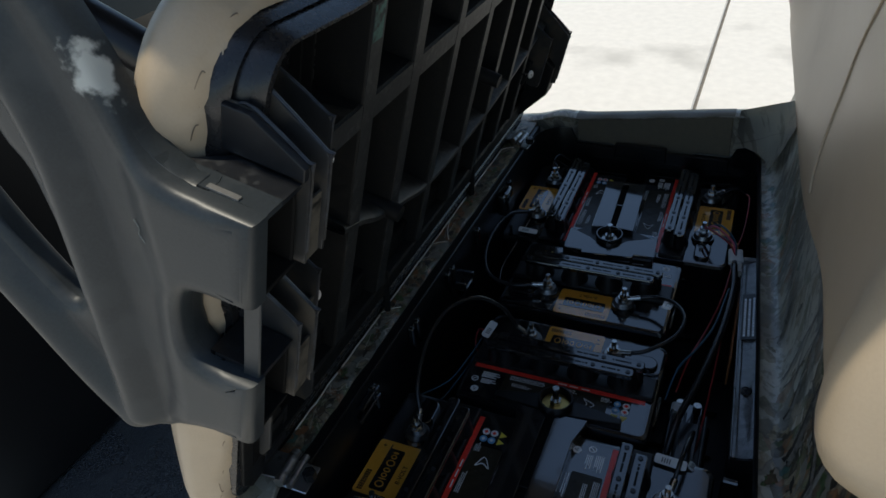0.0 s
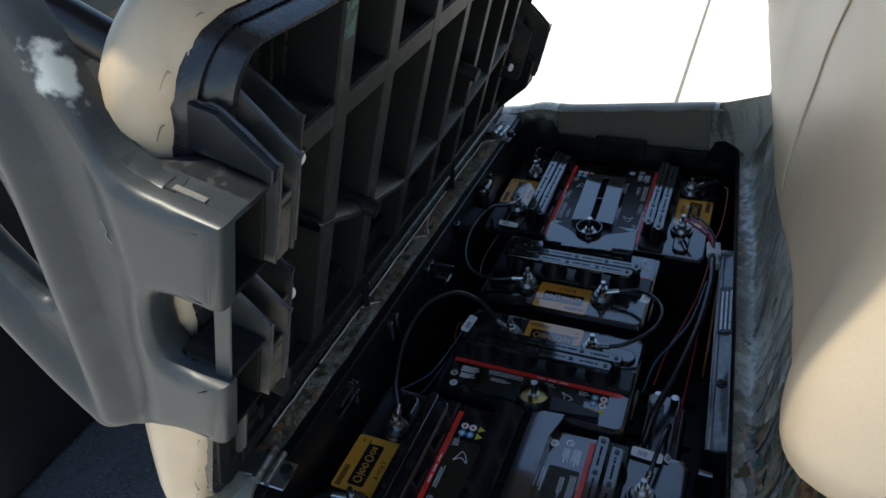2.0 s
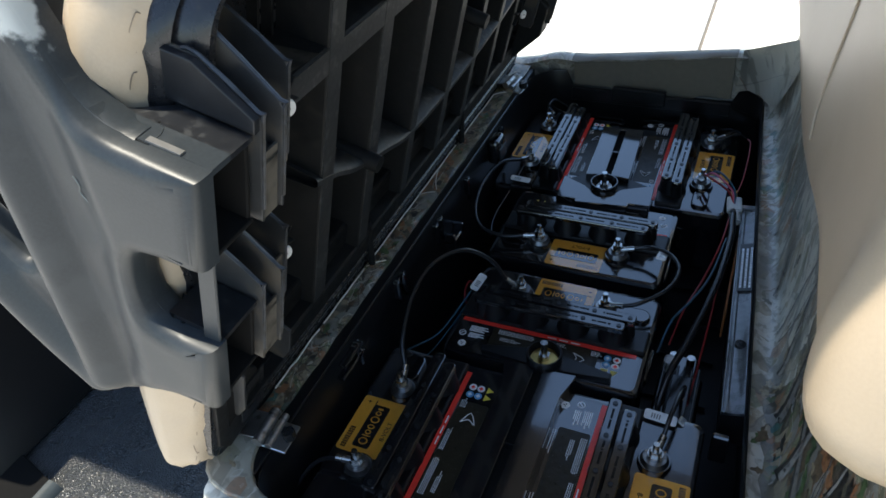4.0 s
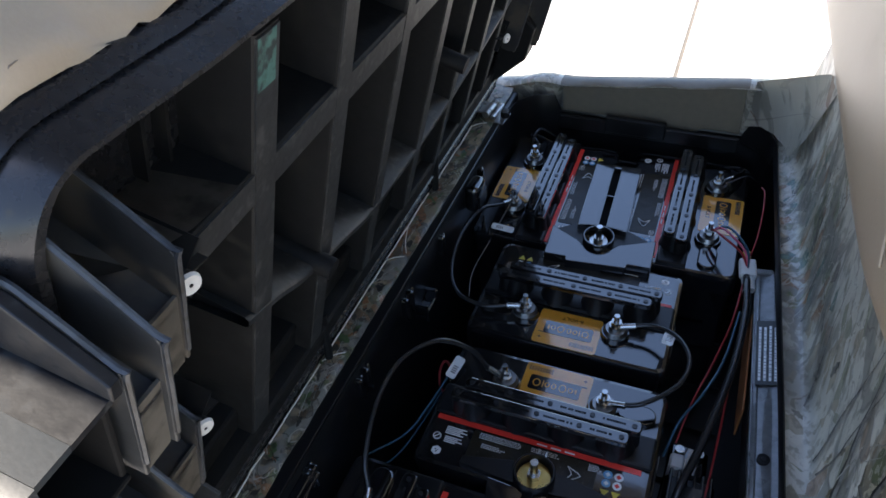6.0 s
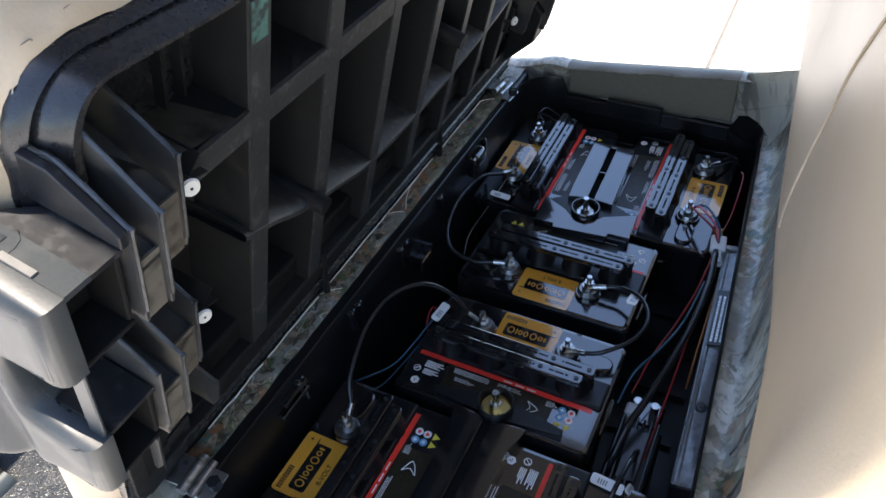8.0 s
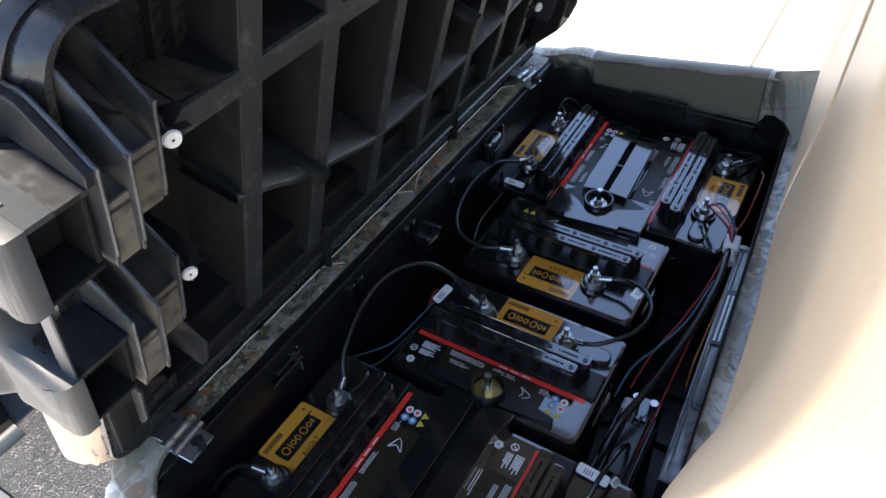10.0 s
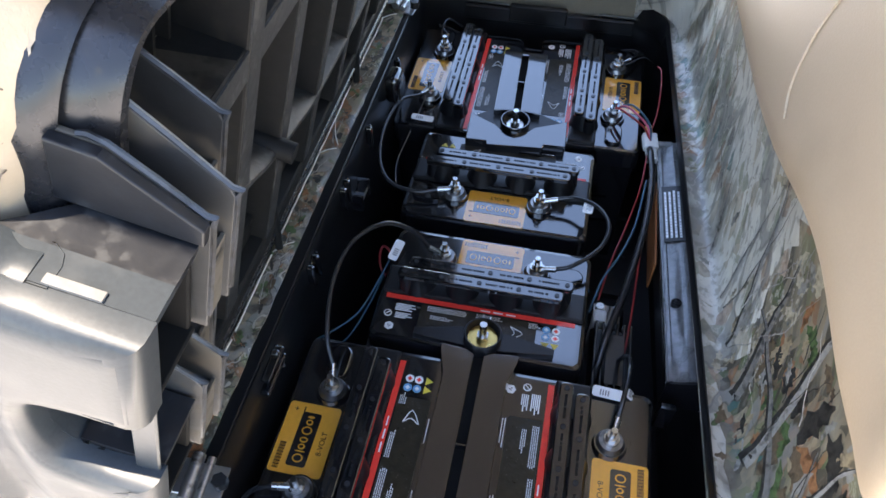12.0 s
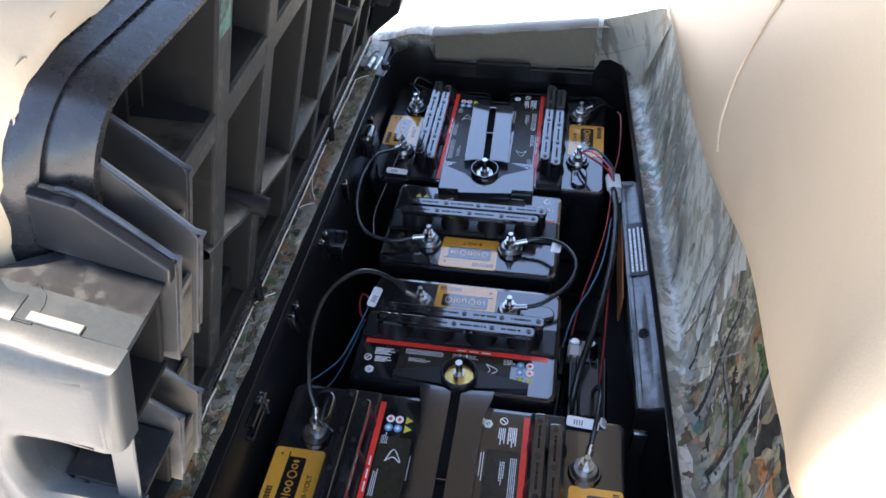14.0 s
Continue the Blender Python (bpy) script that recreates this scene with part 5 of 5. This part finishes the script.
loft(bm, [[(BACK, v, u - 0.012), (FACE - 0.002, v, u - 0.006), (FACE + 0.0012, v, u - 0.003), (FACE + 0.0012, v, u + 0.003), (FACE - 0.002, v, u + 0.006), (BACK, v, u + 0.012)] for v, u in ((q.x, q.y) for q in smooth_line([(a, b, 0) for a, b in low], 5))], closed=False)
part("curved_rib", bm, RIBFACE, seat, smooth=40)
bm = bmesh.new()
prism(bm, [(0.14, 0.062), (0.96, 0.062), (0.96, 0.085), (0.86, 0.10), (0.14, 0.10)], lambda p, q, h: (h, p, q), BACK, -0.012, 0.004)
part("lower_step", bm, PAN, seat)
for v, u, top in ((0.316, 0.213, 0.021), (0.630, 0.256, 0.024), (0.358, 0.006, 0.016), (0.688, 0.006, 0.016)):
    r = 0.013 if u > 0.1 else 0.006
    bm = rod(bmesh.new(), (BACK, v, u), (top, v, u - 0.002), r, 16, r * 0.8) if u > 0.1 else rod(bmesh.new(), (-0.004, v, 0.075), (0.012, v, 0.004), r, 16, r * 0.8)
    part("stop_peg", bm, PAN, seat, smooth=40)
part("base_sill", boxed(-0.030, 0.0045, 0.100, 0.980, 0.012, 0.064, 0.003), PAN, seat, "flat black lower edge of the seat base")
# pocket shelf beside the arm bracket; its dust is toned up for light
bm = bmesh.new()
loft(bm, [[(n, v, u) for v, u in ((0.06, 0.455), (0.10, 0.425), (0.15, 0.408), (0.205, 0.402))] for n in (BACK, FACE - 0.002)], closed=False)
bmesh.ops.solidify(bm, geom=bm.faces[:], thickness=0.004)
part("pocket_shelf", bm, LITDUST, seat, "dusty shelf of the corner pocket", smooth=40)
part("pocket_back", prism(bmesh.new(), [(0.068, 0.405), (0.208, 0.398), (0.208, 0.492), (0.110, 0.498), (0.076, 0.470)], lambda p, q, h: (h, p, q), -0.050, -0.046), RIMPLASTIC, seat, "scratched black back of the corner pocket")
for v in (0.165, 0.185):
    bm = boxed(-0.047, -0.036, v, v + 0.003, 0.41, 0.50)
    part("pocket_rib", bm, PAN, seat)


def build_bracket(u_low, u_high, v_list, far=False):
    """Upright fins with slanting tops, shelves between them, a screw boss."""
    s = -1 if far else 1
    for k, v in enumerate(v_list):
        f = (0.051, 0.054, 0.031)[k]
        n0, rise = ((0.006, 0.0285), (-0.006, 0.0405), (-0.020, 0.028))[k]
        bm = bmesh.new()
        prism(bm, [(BACK, u_high + rise), (n0, u_high + rise), (f - 0.003, u_high + 0.0035), (f, u_high - 0.001), (f, u_low + 0.002 * k), (f - 0.012, u_low), (BACK, u_low + 0.01)], lambda a, b, h: (a, h, b), v, v + 0.0032, 0.0008)
        fin = part("bracket_fin", bm, DUSTY, seat, "dusty black fin of the arm bracket")
        brim = [(n0 - 0.012, v + 0.0016, u_high + rise), (n0, v + 0.0016, u_high + rise), (f - 0.003, v + 0.0016, u_high + 0.0035), (f, v + 0.0016, u_high - 0.001), (f, v + 0.0016, u_low + 0.012)]
        part("fin_edge", hose(bmesh.new(), brim, 0.00175, 6, 2), EDGESTRIP, fin, "pale strip along the edge of the fin", smooth=40)
    for (va, vb), fa in zip(zip(v_list, v_list[1:]), (0.050, 0.029)):
        a, b = sorted((va, vb))
        bm = bmesh.new()
        prism(bm, [(BACK, u_high + 0.002), (fa, u_high - 0.036), (fa, u_high - 0.040), (BACK, u_high - 0.002)], lambda p, q, h: (p, h, q), a + 0.003, b)
        part("bracket_web", bm, DUSTY, seat)
        part("bracket_lip", boxed(fa - 0.002, fa, a + 0.003, b, u_low, u_high - 0.03), LITDUST, seat, "dusty front lip of the arm bracket, toned up for light")
    vb = v_list[-1] + s * 0.026
    uc = (u_low + u_high) / 2 - (0.011 if u_low > 0.3 else 0.012)
    boss = part("screw_boss", rod(bmesh.new(), (BACK, vb, uc), (0.016, vb, uc), 0.006, 14), PAN, seat, smooth=40)
    for k in range(6):
        bm = boxed(BACK, 0.012, -0.0008, 0.0008, 0.0, 0.024, m=Matrix.Translation((0, vb, uc)) @ Matrix.Rotation(radians(60 * k + 15), 4, "X"))
        part("boss_web", bm, PAN, boss)
    screw = part("cap_screw", rod(bmesh.new(), (0.0165, vb - 0.001, uc), (0.0186, vb - 0.0018, uc + 0.0003), 0.0076, 20, 0.0066), SCREW, seat, "white plastic cap screw", smooth=40)
    part("socket", rod(bmesh.new(), (0.0182, vb - 0.0016, uc + 0.0003), (0.0190, vb - 0.0019, uc + 0.0003), 0.0013, 6), PAN, screw)


build_bracket(0.362, 0.450, (0.038, 0.058, 0.100))
build_bracket(0.200, 0.292, (0.036, 0.058, 0.100))
build_bracket(0.120, 0.215, (0.975, 0.955, 0.915), far=True)
part("end_cap", prism(bmesh.new(), [(0.0, 0.03), (0.046, 0.10), (0.046, 0.155), (0.0, 0.19)], lambda a, b, h: (a, h, b), 0.94, 0.985, 0.003), PAN, seat)
for v, top in ((0.046, 0.135), (0.128, 0.115)):
    part("corner_fin", prism(bmesh.new(), [(BACK, 0.062), (0.014, 0.062), (0.022, 0.08), (0.022, top), (BACK, top + 0.03)], lambda a, b, h: (a, h, b), v, v + 0.0035, 0.0008), DUSTY, seat)
part("corner_panel", prism(bmesh.new(), [(0.018, 0.150), (0.034, 0.150), (0.086, 0.096), (0.094, 0.062), (0.089, 0.016), (0.036, 0.012), (0.020, 0.034)], lambda p, q, h: (h, p, q), 0.002, 0.009, 0.0015), PAN, seat, "flat black corner panel of the seat base")
# Flat black patch on the panel, standing for the dark of a recess.
part("recess_shade", prism(bmesh.new(), [(0.036, 0.112), (0.052, 0.096), (0.050, 0.058), (0.036, 0.052)], lambda p, q, h: (h, p, q), 0.0085, 0.0095), HOLLOW, seat)
strike = part("strike_plate", boxed(0.0094, 0.0112, 0.056, 0.066, 0.030, 0.082, 0.0004), SCUFFSHADE, seat, "scuffed grey strike plate with a slot")
for v0, v1, u0, u1 in ((0.066, 0.088, 0.074, 0.088), (0.066, 0.088, 0.028, 0.044), (0.088, 0.096, 0.030, 0.090)):
    part("plate_bar", boxed(0.0094, 0.0112, v0, v1, u0, u1, 0.0004), SCUFFSHADE, strike)
part("corner_shelf", boxed(BACK, 0.016, 0.049, 0.128, 0.060, 0.0635, 0.0008), PAN, seat)
# padded cushion, its vinyl pulled round and stapled to the base
spec = [(0.001, -0.025, 0.009), (-0.003, -0.027, 0.010), (-0.009, -0.032, 0.008), (-0.016, -0.041, 0.0040), (-0.022, -0.050, 0.0016), (-0.024, -0.060, 0), (-0.018, -0.071, 0), (0.0, -0.080, 0), (0.035, -0.088, 0), (0.09, -0.091, 0)]
bm = loft(bmesh.new(), seat_rings(spec))
cushion = part("cushion", bm, VINYL, seat, "tan vinyl cushion with a rumpled stapled edge", smooth=60)
part("cushion_top", prism(bmesh.new(), round_rect(V0 + 0.07, V1 - 0.07, U0 + 0.07, U1 - 0.07, 0.05, 6), lambda p, q, h: (h, p, q), -0.0905, -0.080), VINYL, seat)
base_line = seat_outline()
rnd = random.Random(4)
for k, (v, u) in enumerate(grown(base_line, 0.0066)):
    if (v < 0.30 or u > 0.5) and k % 2 == 0 and rnd.random() < 0.7:
        t = (Vector(base_line[(k + 1) % len(base_line)]) - Vector(base_line[k - 1])).normalized()
        along, out = Vector((0, t.x, t.y)), Vector((0, t.y, -t.x))
        turn, n = rnd.uniform(-0.3, 0.3), -0.0315
        shift = Vector((0, 0.0083 * rumple(v, u, n), 0.0083 * rumple(v + 0.17, u, n)))
        way = along * math.cos(turn) + Vector((1, 0, 0)) * math.sin(turn)
        c = Vector((forward(n, u) + 0.0008, v, u)) + shift
        ends_here = [c - way * 0.0060, c + way * 0.0060]
        part("staple", hose(bmesh.new(), [ends_here[0] - out * 0.004, *ends_here, ends_here[1] - out * 0.004], 0.00042, 5, 3), STAPLE, cushion)

# ---- hip restraint arm, bolted to the near end of the seat base ----
edge = [(0.048, 0.440), (0.010, 0.4395), (-0.020, 0.4405), (-0.046, 0.452), (-0.064, 0.477), (-0.082, 0.505), (-0.110, 0.540), (-0.150, 0.583), (-0.205, 0.618), (-0.265, 0.622), (-0.320, 0.590), (-0.350, 0.530), (-0.350, 0.455), (-0.322, 0.385),
        (-0.270, 0.315), (-0.212, 0.254), (-0.170, 0.214), (-0.133, 0.179), (-0.094, 0.147), (-0.070, 0.136), (-0.046, 0.147), (-0.020, 0.176), (0.012, 0.192), (0.049, 0.200),
        (0.049, 0.277), (0.020, 0.273), (-0.002, 0.275), (-0.013, 0.286), (-0.017, 0.305), (-0.016, 0.330), (-0.008, 0.349), (0.012, 0.356), (0.048, 0.362)]
gap = [(-0.170, 0.415), (-0.150, 0.392), (-0.134, 0.345), (-0.121, 0.296), (-0.124, 0.272), (-0.138, 0.262), (-0.168, 0.284), (-0.205, 0.320), (-0.255, 0.380), (-0.288, 0.440), (-0.292, 0.510), (-0.262, 0.545), (-0.220, 0.530), (-0.192, 0.470)]


def rounder(line, keep=()):
    pts = line + line[:1]
    out = []
    n = len(line)
    for i in range(n):
        a, b, c, d = (Vector((*line[(i + k) % n], 0)) for k in (-1, 0, 1, 2))
        hard = i in keep or (i + 1) % n in keep
        for st in range(1 if hard else 4):
            t = st / 4
            q = b if hard else 0.5 * (2 * b + (c - a) * t + (2 * a - 5 * b + 4 * c - d) * t * t + (3 * b - a - 3 * c + d) * t ** 3)
            out.append((q.x, q.y))
    return out


def turned(line):
    area = sum(a[0] * b[1] - b[0] * a[1] for a, b in zip(line, line[1:] + line[:1]))
    return line if area > 0 else line[::-1]


def slab_with_hole(bm, outside, inside, layers):
    """A plate whose rim is rounded: layers of (v, inset)."""
    all_rings = []
    for v, d in layers:
        rings_here = []
        for line, sgn in ((outside, -1), (inside, 1)):
            if line:
                rings_here.append([bm.verts.new((n, v, u)) for n, u in grown(line, sgn * d)])
        all_rings.append(rings_here)
    for a, b in zip(all_rings, all_rings[1:]):
        for ra, rb in zip(a, b):
            for i in range(len(ra)):
                bm.faces.new((ra[i], ra[(i + 1) % len(ra)], rb[(i + 1) % len(ra)], rb[i]))
    for rings_here in (all_rings[0], all_rings[-1]):
        es = []
        for r in rings_here:
            es += [e for i in range(len(r)) if (e := bm.edges.get((r[i], r[(i + 1) % len(r)])))]
        bmesh.ops.triangle_fill(bm, use_beauty=True, edges=es)
    return bm


XYZ_SEAT = lambda p, q, h: (p, q, h)
valley_u = [0.12, 0.176, 0.215, 0.277, 0.349, 0.400, 0.449, 0.480, 0.540]
valley_n = [-0.032, -0.032, -0.026, -0.030, -0.032, -0.042, -0.050, -0.066, -0.105]


def soft_step(x):
    x = np.clip(x, 0, 1)
    return x * x * (3 - 2 * x)


def pad_at(n, u):
    """How far the thick pad at the tongues is raised, 0 to 1."""
    return soft_step((n - np.interp(u, valley_u, valley_n)) / 0.030 + 0.5) * (1 - soft_step((u - 0.455) / 0.06))


hard = (0, 23, 24, 32)
outside, inside = turned(rounder(edge, hard)), turned(rounder(gap))
bm = slab_with_hole(bmesh.new(), outside, inside, [(-0.0120, 0.0155), (-0.0195, 0.0150), (-0.0188, 0.0095), (-0.0170, 0.0052), (-0.0142, 0.0022), (-0.0110, 0.0005), (-0.0085, 0.0)])
for q in bm.verts:
    if q.co.y < -0.0124:
        q.co.y -= 0.0085 * float(pad_at(q.co.x, q.co.z))
    elif q.co.y < -0.0105 and q.co.y > -0.0115:
        q.co.y -= 0.0080 * float(pad_at(q.co.x, q.co.z))
arm = part("arm_rest", bm, ARM, seat, "scuffed grey moulded plastic arm rest", smooth=45)
body_line = [(min(n, 0.004), u) for n, u in edge]
body_line = [q for k, q in enumerate(body_line) if q != body_line[k - 1]]
outside_b = turned(rounder(body_line, tuple(range(len(body_line)))))
bm = slab_with_hole(bmesh.new(), outside_b, turned(rounder(gap)), [(-0.0095, 0.0008), (0.002, 0.0008), (0.008, 0.003), (0.012, 0.009)])
part("inner_shell", bm, ARM, arm, smooth=45)
RAILS = [(-0.068, 0.168), (-0.078, 0.235), (-0.090, 0.31), (-0.102, 0.38), (-0.116, 0.44), (-0.150, 0.505), (-0.205, 0.565), (-0.262, 0.585), (-0.315, 0.54), (-0.322, 0.46), (-0.290, 0.385), (-0.230, 0.305), (-0.175, 0.25), (-0.120, 0.195), (-0.075, 0.160)]


def far_from(points, line):
    """Distance of each point from a line of many short pieces."""
    a, b = np.array(line[:-1]), np.array(line[1:])
    best = np.full(len(points), 9.0)
    for p, q in zip(a, b):
        w = q - p
        k = np.clip(((points - p) @ w) / max(w @ w, 1e-12), 0, 1)
        best = np.minimum(best, np.linalg.norm(points - p - k[:, None] * w, axis=1))
    return best


def within(points, line):
    odd = np.zeros(len(points), bool)
    for (n0, u0), (n1, u1) in zip(line, line[1:] + line[:1]):
        if u0 != u1:
            odd ^= ((u0 > points[:, 1]) != (u1 > points[:, 1])) & (points[:, 0] < n0 + (points[:, 1] - u0) * (n1 - n0) / (u1 - u0))
    return odd


# moulded face: a rounded rail round the opening, a valley, raised pads at the tongues
STEP = 0.0024
gn, gu = np.arange(-0.360, 0.051, STEP), np.arange(0.128, 0.630, STEP)
spots = np.array([(a, b) for a in gn for b in gu])
deep = np.minimum(far_from(spots, outside + outside[:1]), far_from(spots, inside + inside[:1]))
solid = within(spots, outside) & ~within(spots, inside) & (deep > 0.0035)
rails = np.cos(np.clip(far_from(spots, [(q.x, q.y) for q in smooth_line([(a, b, 0) for a, b in RAILS], 5)]) / 0.027, 0, 1) * math.pi / 2) ** 1.3
pad = pad_at(spots[:, 0], spots[:, 1])
rise = np.maximum(0.0085 * pad, 0.0165 * rails * soft_step((deep - 0.005) / 0.009))
skin = np.interp(deep, [0, 0.0005, 0.0022, 0.0052, 0.0095, 0.015], [0.0085, 0.011, 0.0142, 0.0170, 0.0188, 0.0195])
sink = -0.0006 + 0.0009 * soft_step((deep - 0.0052) / 0.002)
bm = bmesh.new()
made = {k: bm.verts.new((spots[k, 0], -skin[k] - rise[k] - sink[k], spots[k, 1])) for k in np.nonzero(solid)[0]}
wide = len(gu)
for k in made:
    ring4 = (k, k + 1, k + wide + 1, k + wide)
    if all(q in made for q in ring4):
        bm.faces.new([made[q] for q in ring4])
part("face_relief", bm, ARM, arm, smooth=70)
for lo, hi in ((0.362, 0.4395), (0.200, 0.277)):
    if hi > 0.4:
        bend = [(q.x, q.y) for q in smooth_line([(-0.044, 0.006, 0), (-0.034, 0.0105, 0), (-0.024, 0.0185, 0), (-0.015, 0.0275, 0), (-0.008, 0.034, 0)], 5)]
        part("tongue_top", prism(bmesh.new(), bend[:6] + [(0.047, bend[5][1]), (0.047, -0.0082), (-0.044, -0.0082)], XYZ_SEAT, hi - 0.0050, hi + 0.0001), ARM, arm)
        # Shadow line on the tongue top is put in as this darker piece.
        part("tongue_shade", prism(bmesh.new(), bend[5:] + [(0.047, 0.034), (0.047, bend[5][1] + 0.0003)], XYZ_SEAT, hi - 0.0050, hi - 0.0004), SCUFFSHADE, arm, "ledge behind the tongue, its shadow put in as scuffed black")
    else:
        part("tongue_top", prism(bmesh.new(), [(-0.002, 0.034), (0.047, 0.034), (0.047, -0.0082), (-0.002, -0.0082)], XYZ_SEAT, hi - 0.0050, hi + 0.0001), SCUFFSHADE, arm)
    part("tongue_floor", boxed(0.0, 0.046, -0.009, 0.034, lo + 0.0005, lo + 0.0045, 0.001), HOLLOW, arm)
    part("tongue_side", boxed(0.0, 0.044, 0.030, 0.034, lo + 0.005, hi - 0.005, 0.001), HOLLOW, arm)
    # Added black block: the dark inside the hollow tongue.
    part("hollow_shade", boxed(-0.003, 0.012, -0.010, 0.030, lo + 0.004, hi - 0.004), HOLLOW, arm)
crown = [(q.x, q.y) for q in smooth_line([(a, b, 0) for a, b in ((-0.006, 0.4396), (-0.020, 0.4405), (-0.046, 0.452), (-0.064, 0.477), (-0.082, 0.505), (-0.110, 0.540), (-0.150, 0.583))], 6)]
part("arm_crown", loft(bmesh.new(), [[(n, v, u + dz) for v, dz in ((-0.0108, -0.0008), (-0.0090, 0.0005), (0.0040, 0.0006), (0.0115, -0.0020), (0.0122, -0.0100))] for n, u in crown], closed=False), ARM, arm, smooth=60)
part("bracket_side", prism(bmesh.new(), [(-0.016, 0.4785), (0.006, 0.4785), (0.0505, 0.4530), (0.0505, 0.4425), (-0.016, 0.4425)], lambda a, b, h: (a, h, b), 0.031, 0.0375, 0.001), SCUFFSHADE, seat, "scuffed black side of the arm bracket")
part("tie_plate", boxed(0.032, 0.0465, -0.013, -0.010, 0.270, 0.366, 0.001), ARM, arm, "pale worn tie plate across the slot")


# sticker and scratches on the arm
for pts in ([(-0.050, 0.398), (-0.046, 0.392), (-0.047, 0.386), (-0.042, 0.380)],):
    part("scratch", hose(bmesh.new(), [(n, -0.0222, u) for n, u in pts], 0.0005, 5, 4), SCUFF, arm, "pale scratch")
part("sticker", boxed(0.000, 0.025, -0.0080, -0.0030, 0.4385, 0.4411, 0.0002), STICKER, arm, "small worn white sticker")
# ---- backrest ----


def front_x(y, z):
    """The front face: a roll along the bottom, lobes at both ends."""
    x = 0.2819 - 0.0494 * (y - 0.1) - 0.1106 * max(0, z - 1.02) ** 1.4
    x -= 0.0162 * math.exp(-((z - 0.8766) / 0.0914) ** 2)
    x -= 0.0250 * math.exp(-((y - 0.0246) / 0.0530) ** 2 - ((z - 0.8506) / 0.2352) ** 2)
    x -= 0.0211 * math.exp(-((y - 0.0401) / 0.0816) ** 2 - ((z - 0.9978) / 0.0700) ** 2)
    x -= 0.0441 * math.exp(-((y - 1.0) / 0.12) ** 2 - ((z - 0.9953) / 0.0691) ** 2)
    return x


def back_place(y, z, dx):
    low = 1 / (1 + math.exp((z - 0.98) / 0.03))
    z += low * (0.0495 * math.exp(-((y - 0.2607) / 0.1522) ** 2) + 0.0522 * math.exp(-((y - 0.0299) / 0.0895) ** 2))
    return (front_x(y, z) + dx, y, z)


B0, B1Y, Z0, Z1 = 0.0117, 1.0956, 0.8144, 1.42
base_b = dense(round_rect(B0, B1Y, Z0, Z1, 0.0833, 12), 0.014)
rows_b = []
for d, dx in ((0.02, 0.125), (0.0, 0.10), (-0.004, 0.075), (0.0, 0.050), (0.005, 0.038), (0.010, 0.028), (0.018, 0.019), (0.026, 0.013), (0.036, 0.008), (0.048, 0.004), (0.064, 0.002)):
    rows_b.append([back_place(y, z, dx) for y, z in grown(base_b, -d)])
inner = grown(base_b, -0.064)
cy, cz = (B0 + B1Y) / 2, (Z0 + Z1) / 2
for f in (0.97, 0.94, 0.91, 0.88, 0.84, 0.8, 0.75, 0.7, 0.65, 0.6, 0.55, 0.5, 0.45, 0.4, 0.35, 0.3, 0.25, 0.2, 0.15, 0.1, 0.05, 0.02):
    rows_b.append([back_place(cy + (y - cy) * f, cz + (z - cz) * f, 0.002 - 0.006 * (1 - f)) for y, z in inner])
bm = loft(bmesh.new(), rows_b, ends=True)
back = part("seat_backrest", bm, VINYL, cart, "padded tan vinyl seat backrest", smooth=70)
seam = [(0.03, 1.36), (0.14, 1.275), (0.25, 1.190), (0.335, 1.120), (0.388, 1.070), (0.418, 1.026), (0.434, 0.985), (0.434, 0.955), (0.424, 0.926), (0.403, 0.907)]
skin_at = lambda y, z: front_x(y, z) + 0.002 - 0.006 * (1 - max(abs(y - cy) / ((B1Y - B0) / 2 - 0.064), abs(z - cz) / ((Z1 - Z0) / 2 - 0.064)))
bm = hose(bmesh.new(), [(skin_at(y, z) - 0.0008, y, z) for y, z in ((q.x, q.y) for q in smooth_line([(a, b, 0) for a, b in seam], 4))], 0.0011, 6, 3)
part("stitched_seam", bm, SEAM, back, "pale stitched seam", smooth=60)
bm = bmesh.new()
box(bm, 0.392, 0.41, 0.14, 0.93, 0.90, 1.34, 0.01)
part("back_board", bm, GLOSSBLACK, back)
for y in (0.25, 0.80):
    part("stay", boxed(0.412, 0.428, y - 0.02, y + 0.02, 0.80, 1.0), GLOSSBLACK, back)
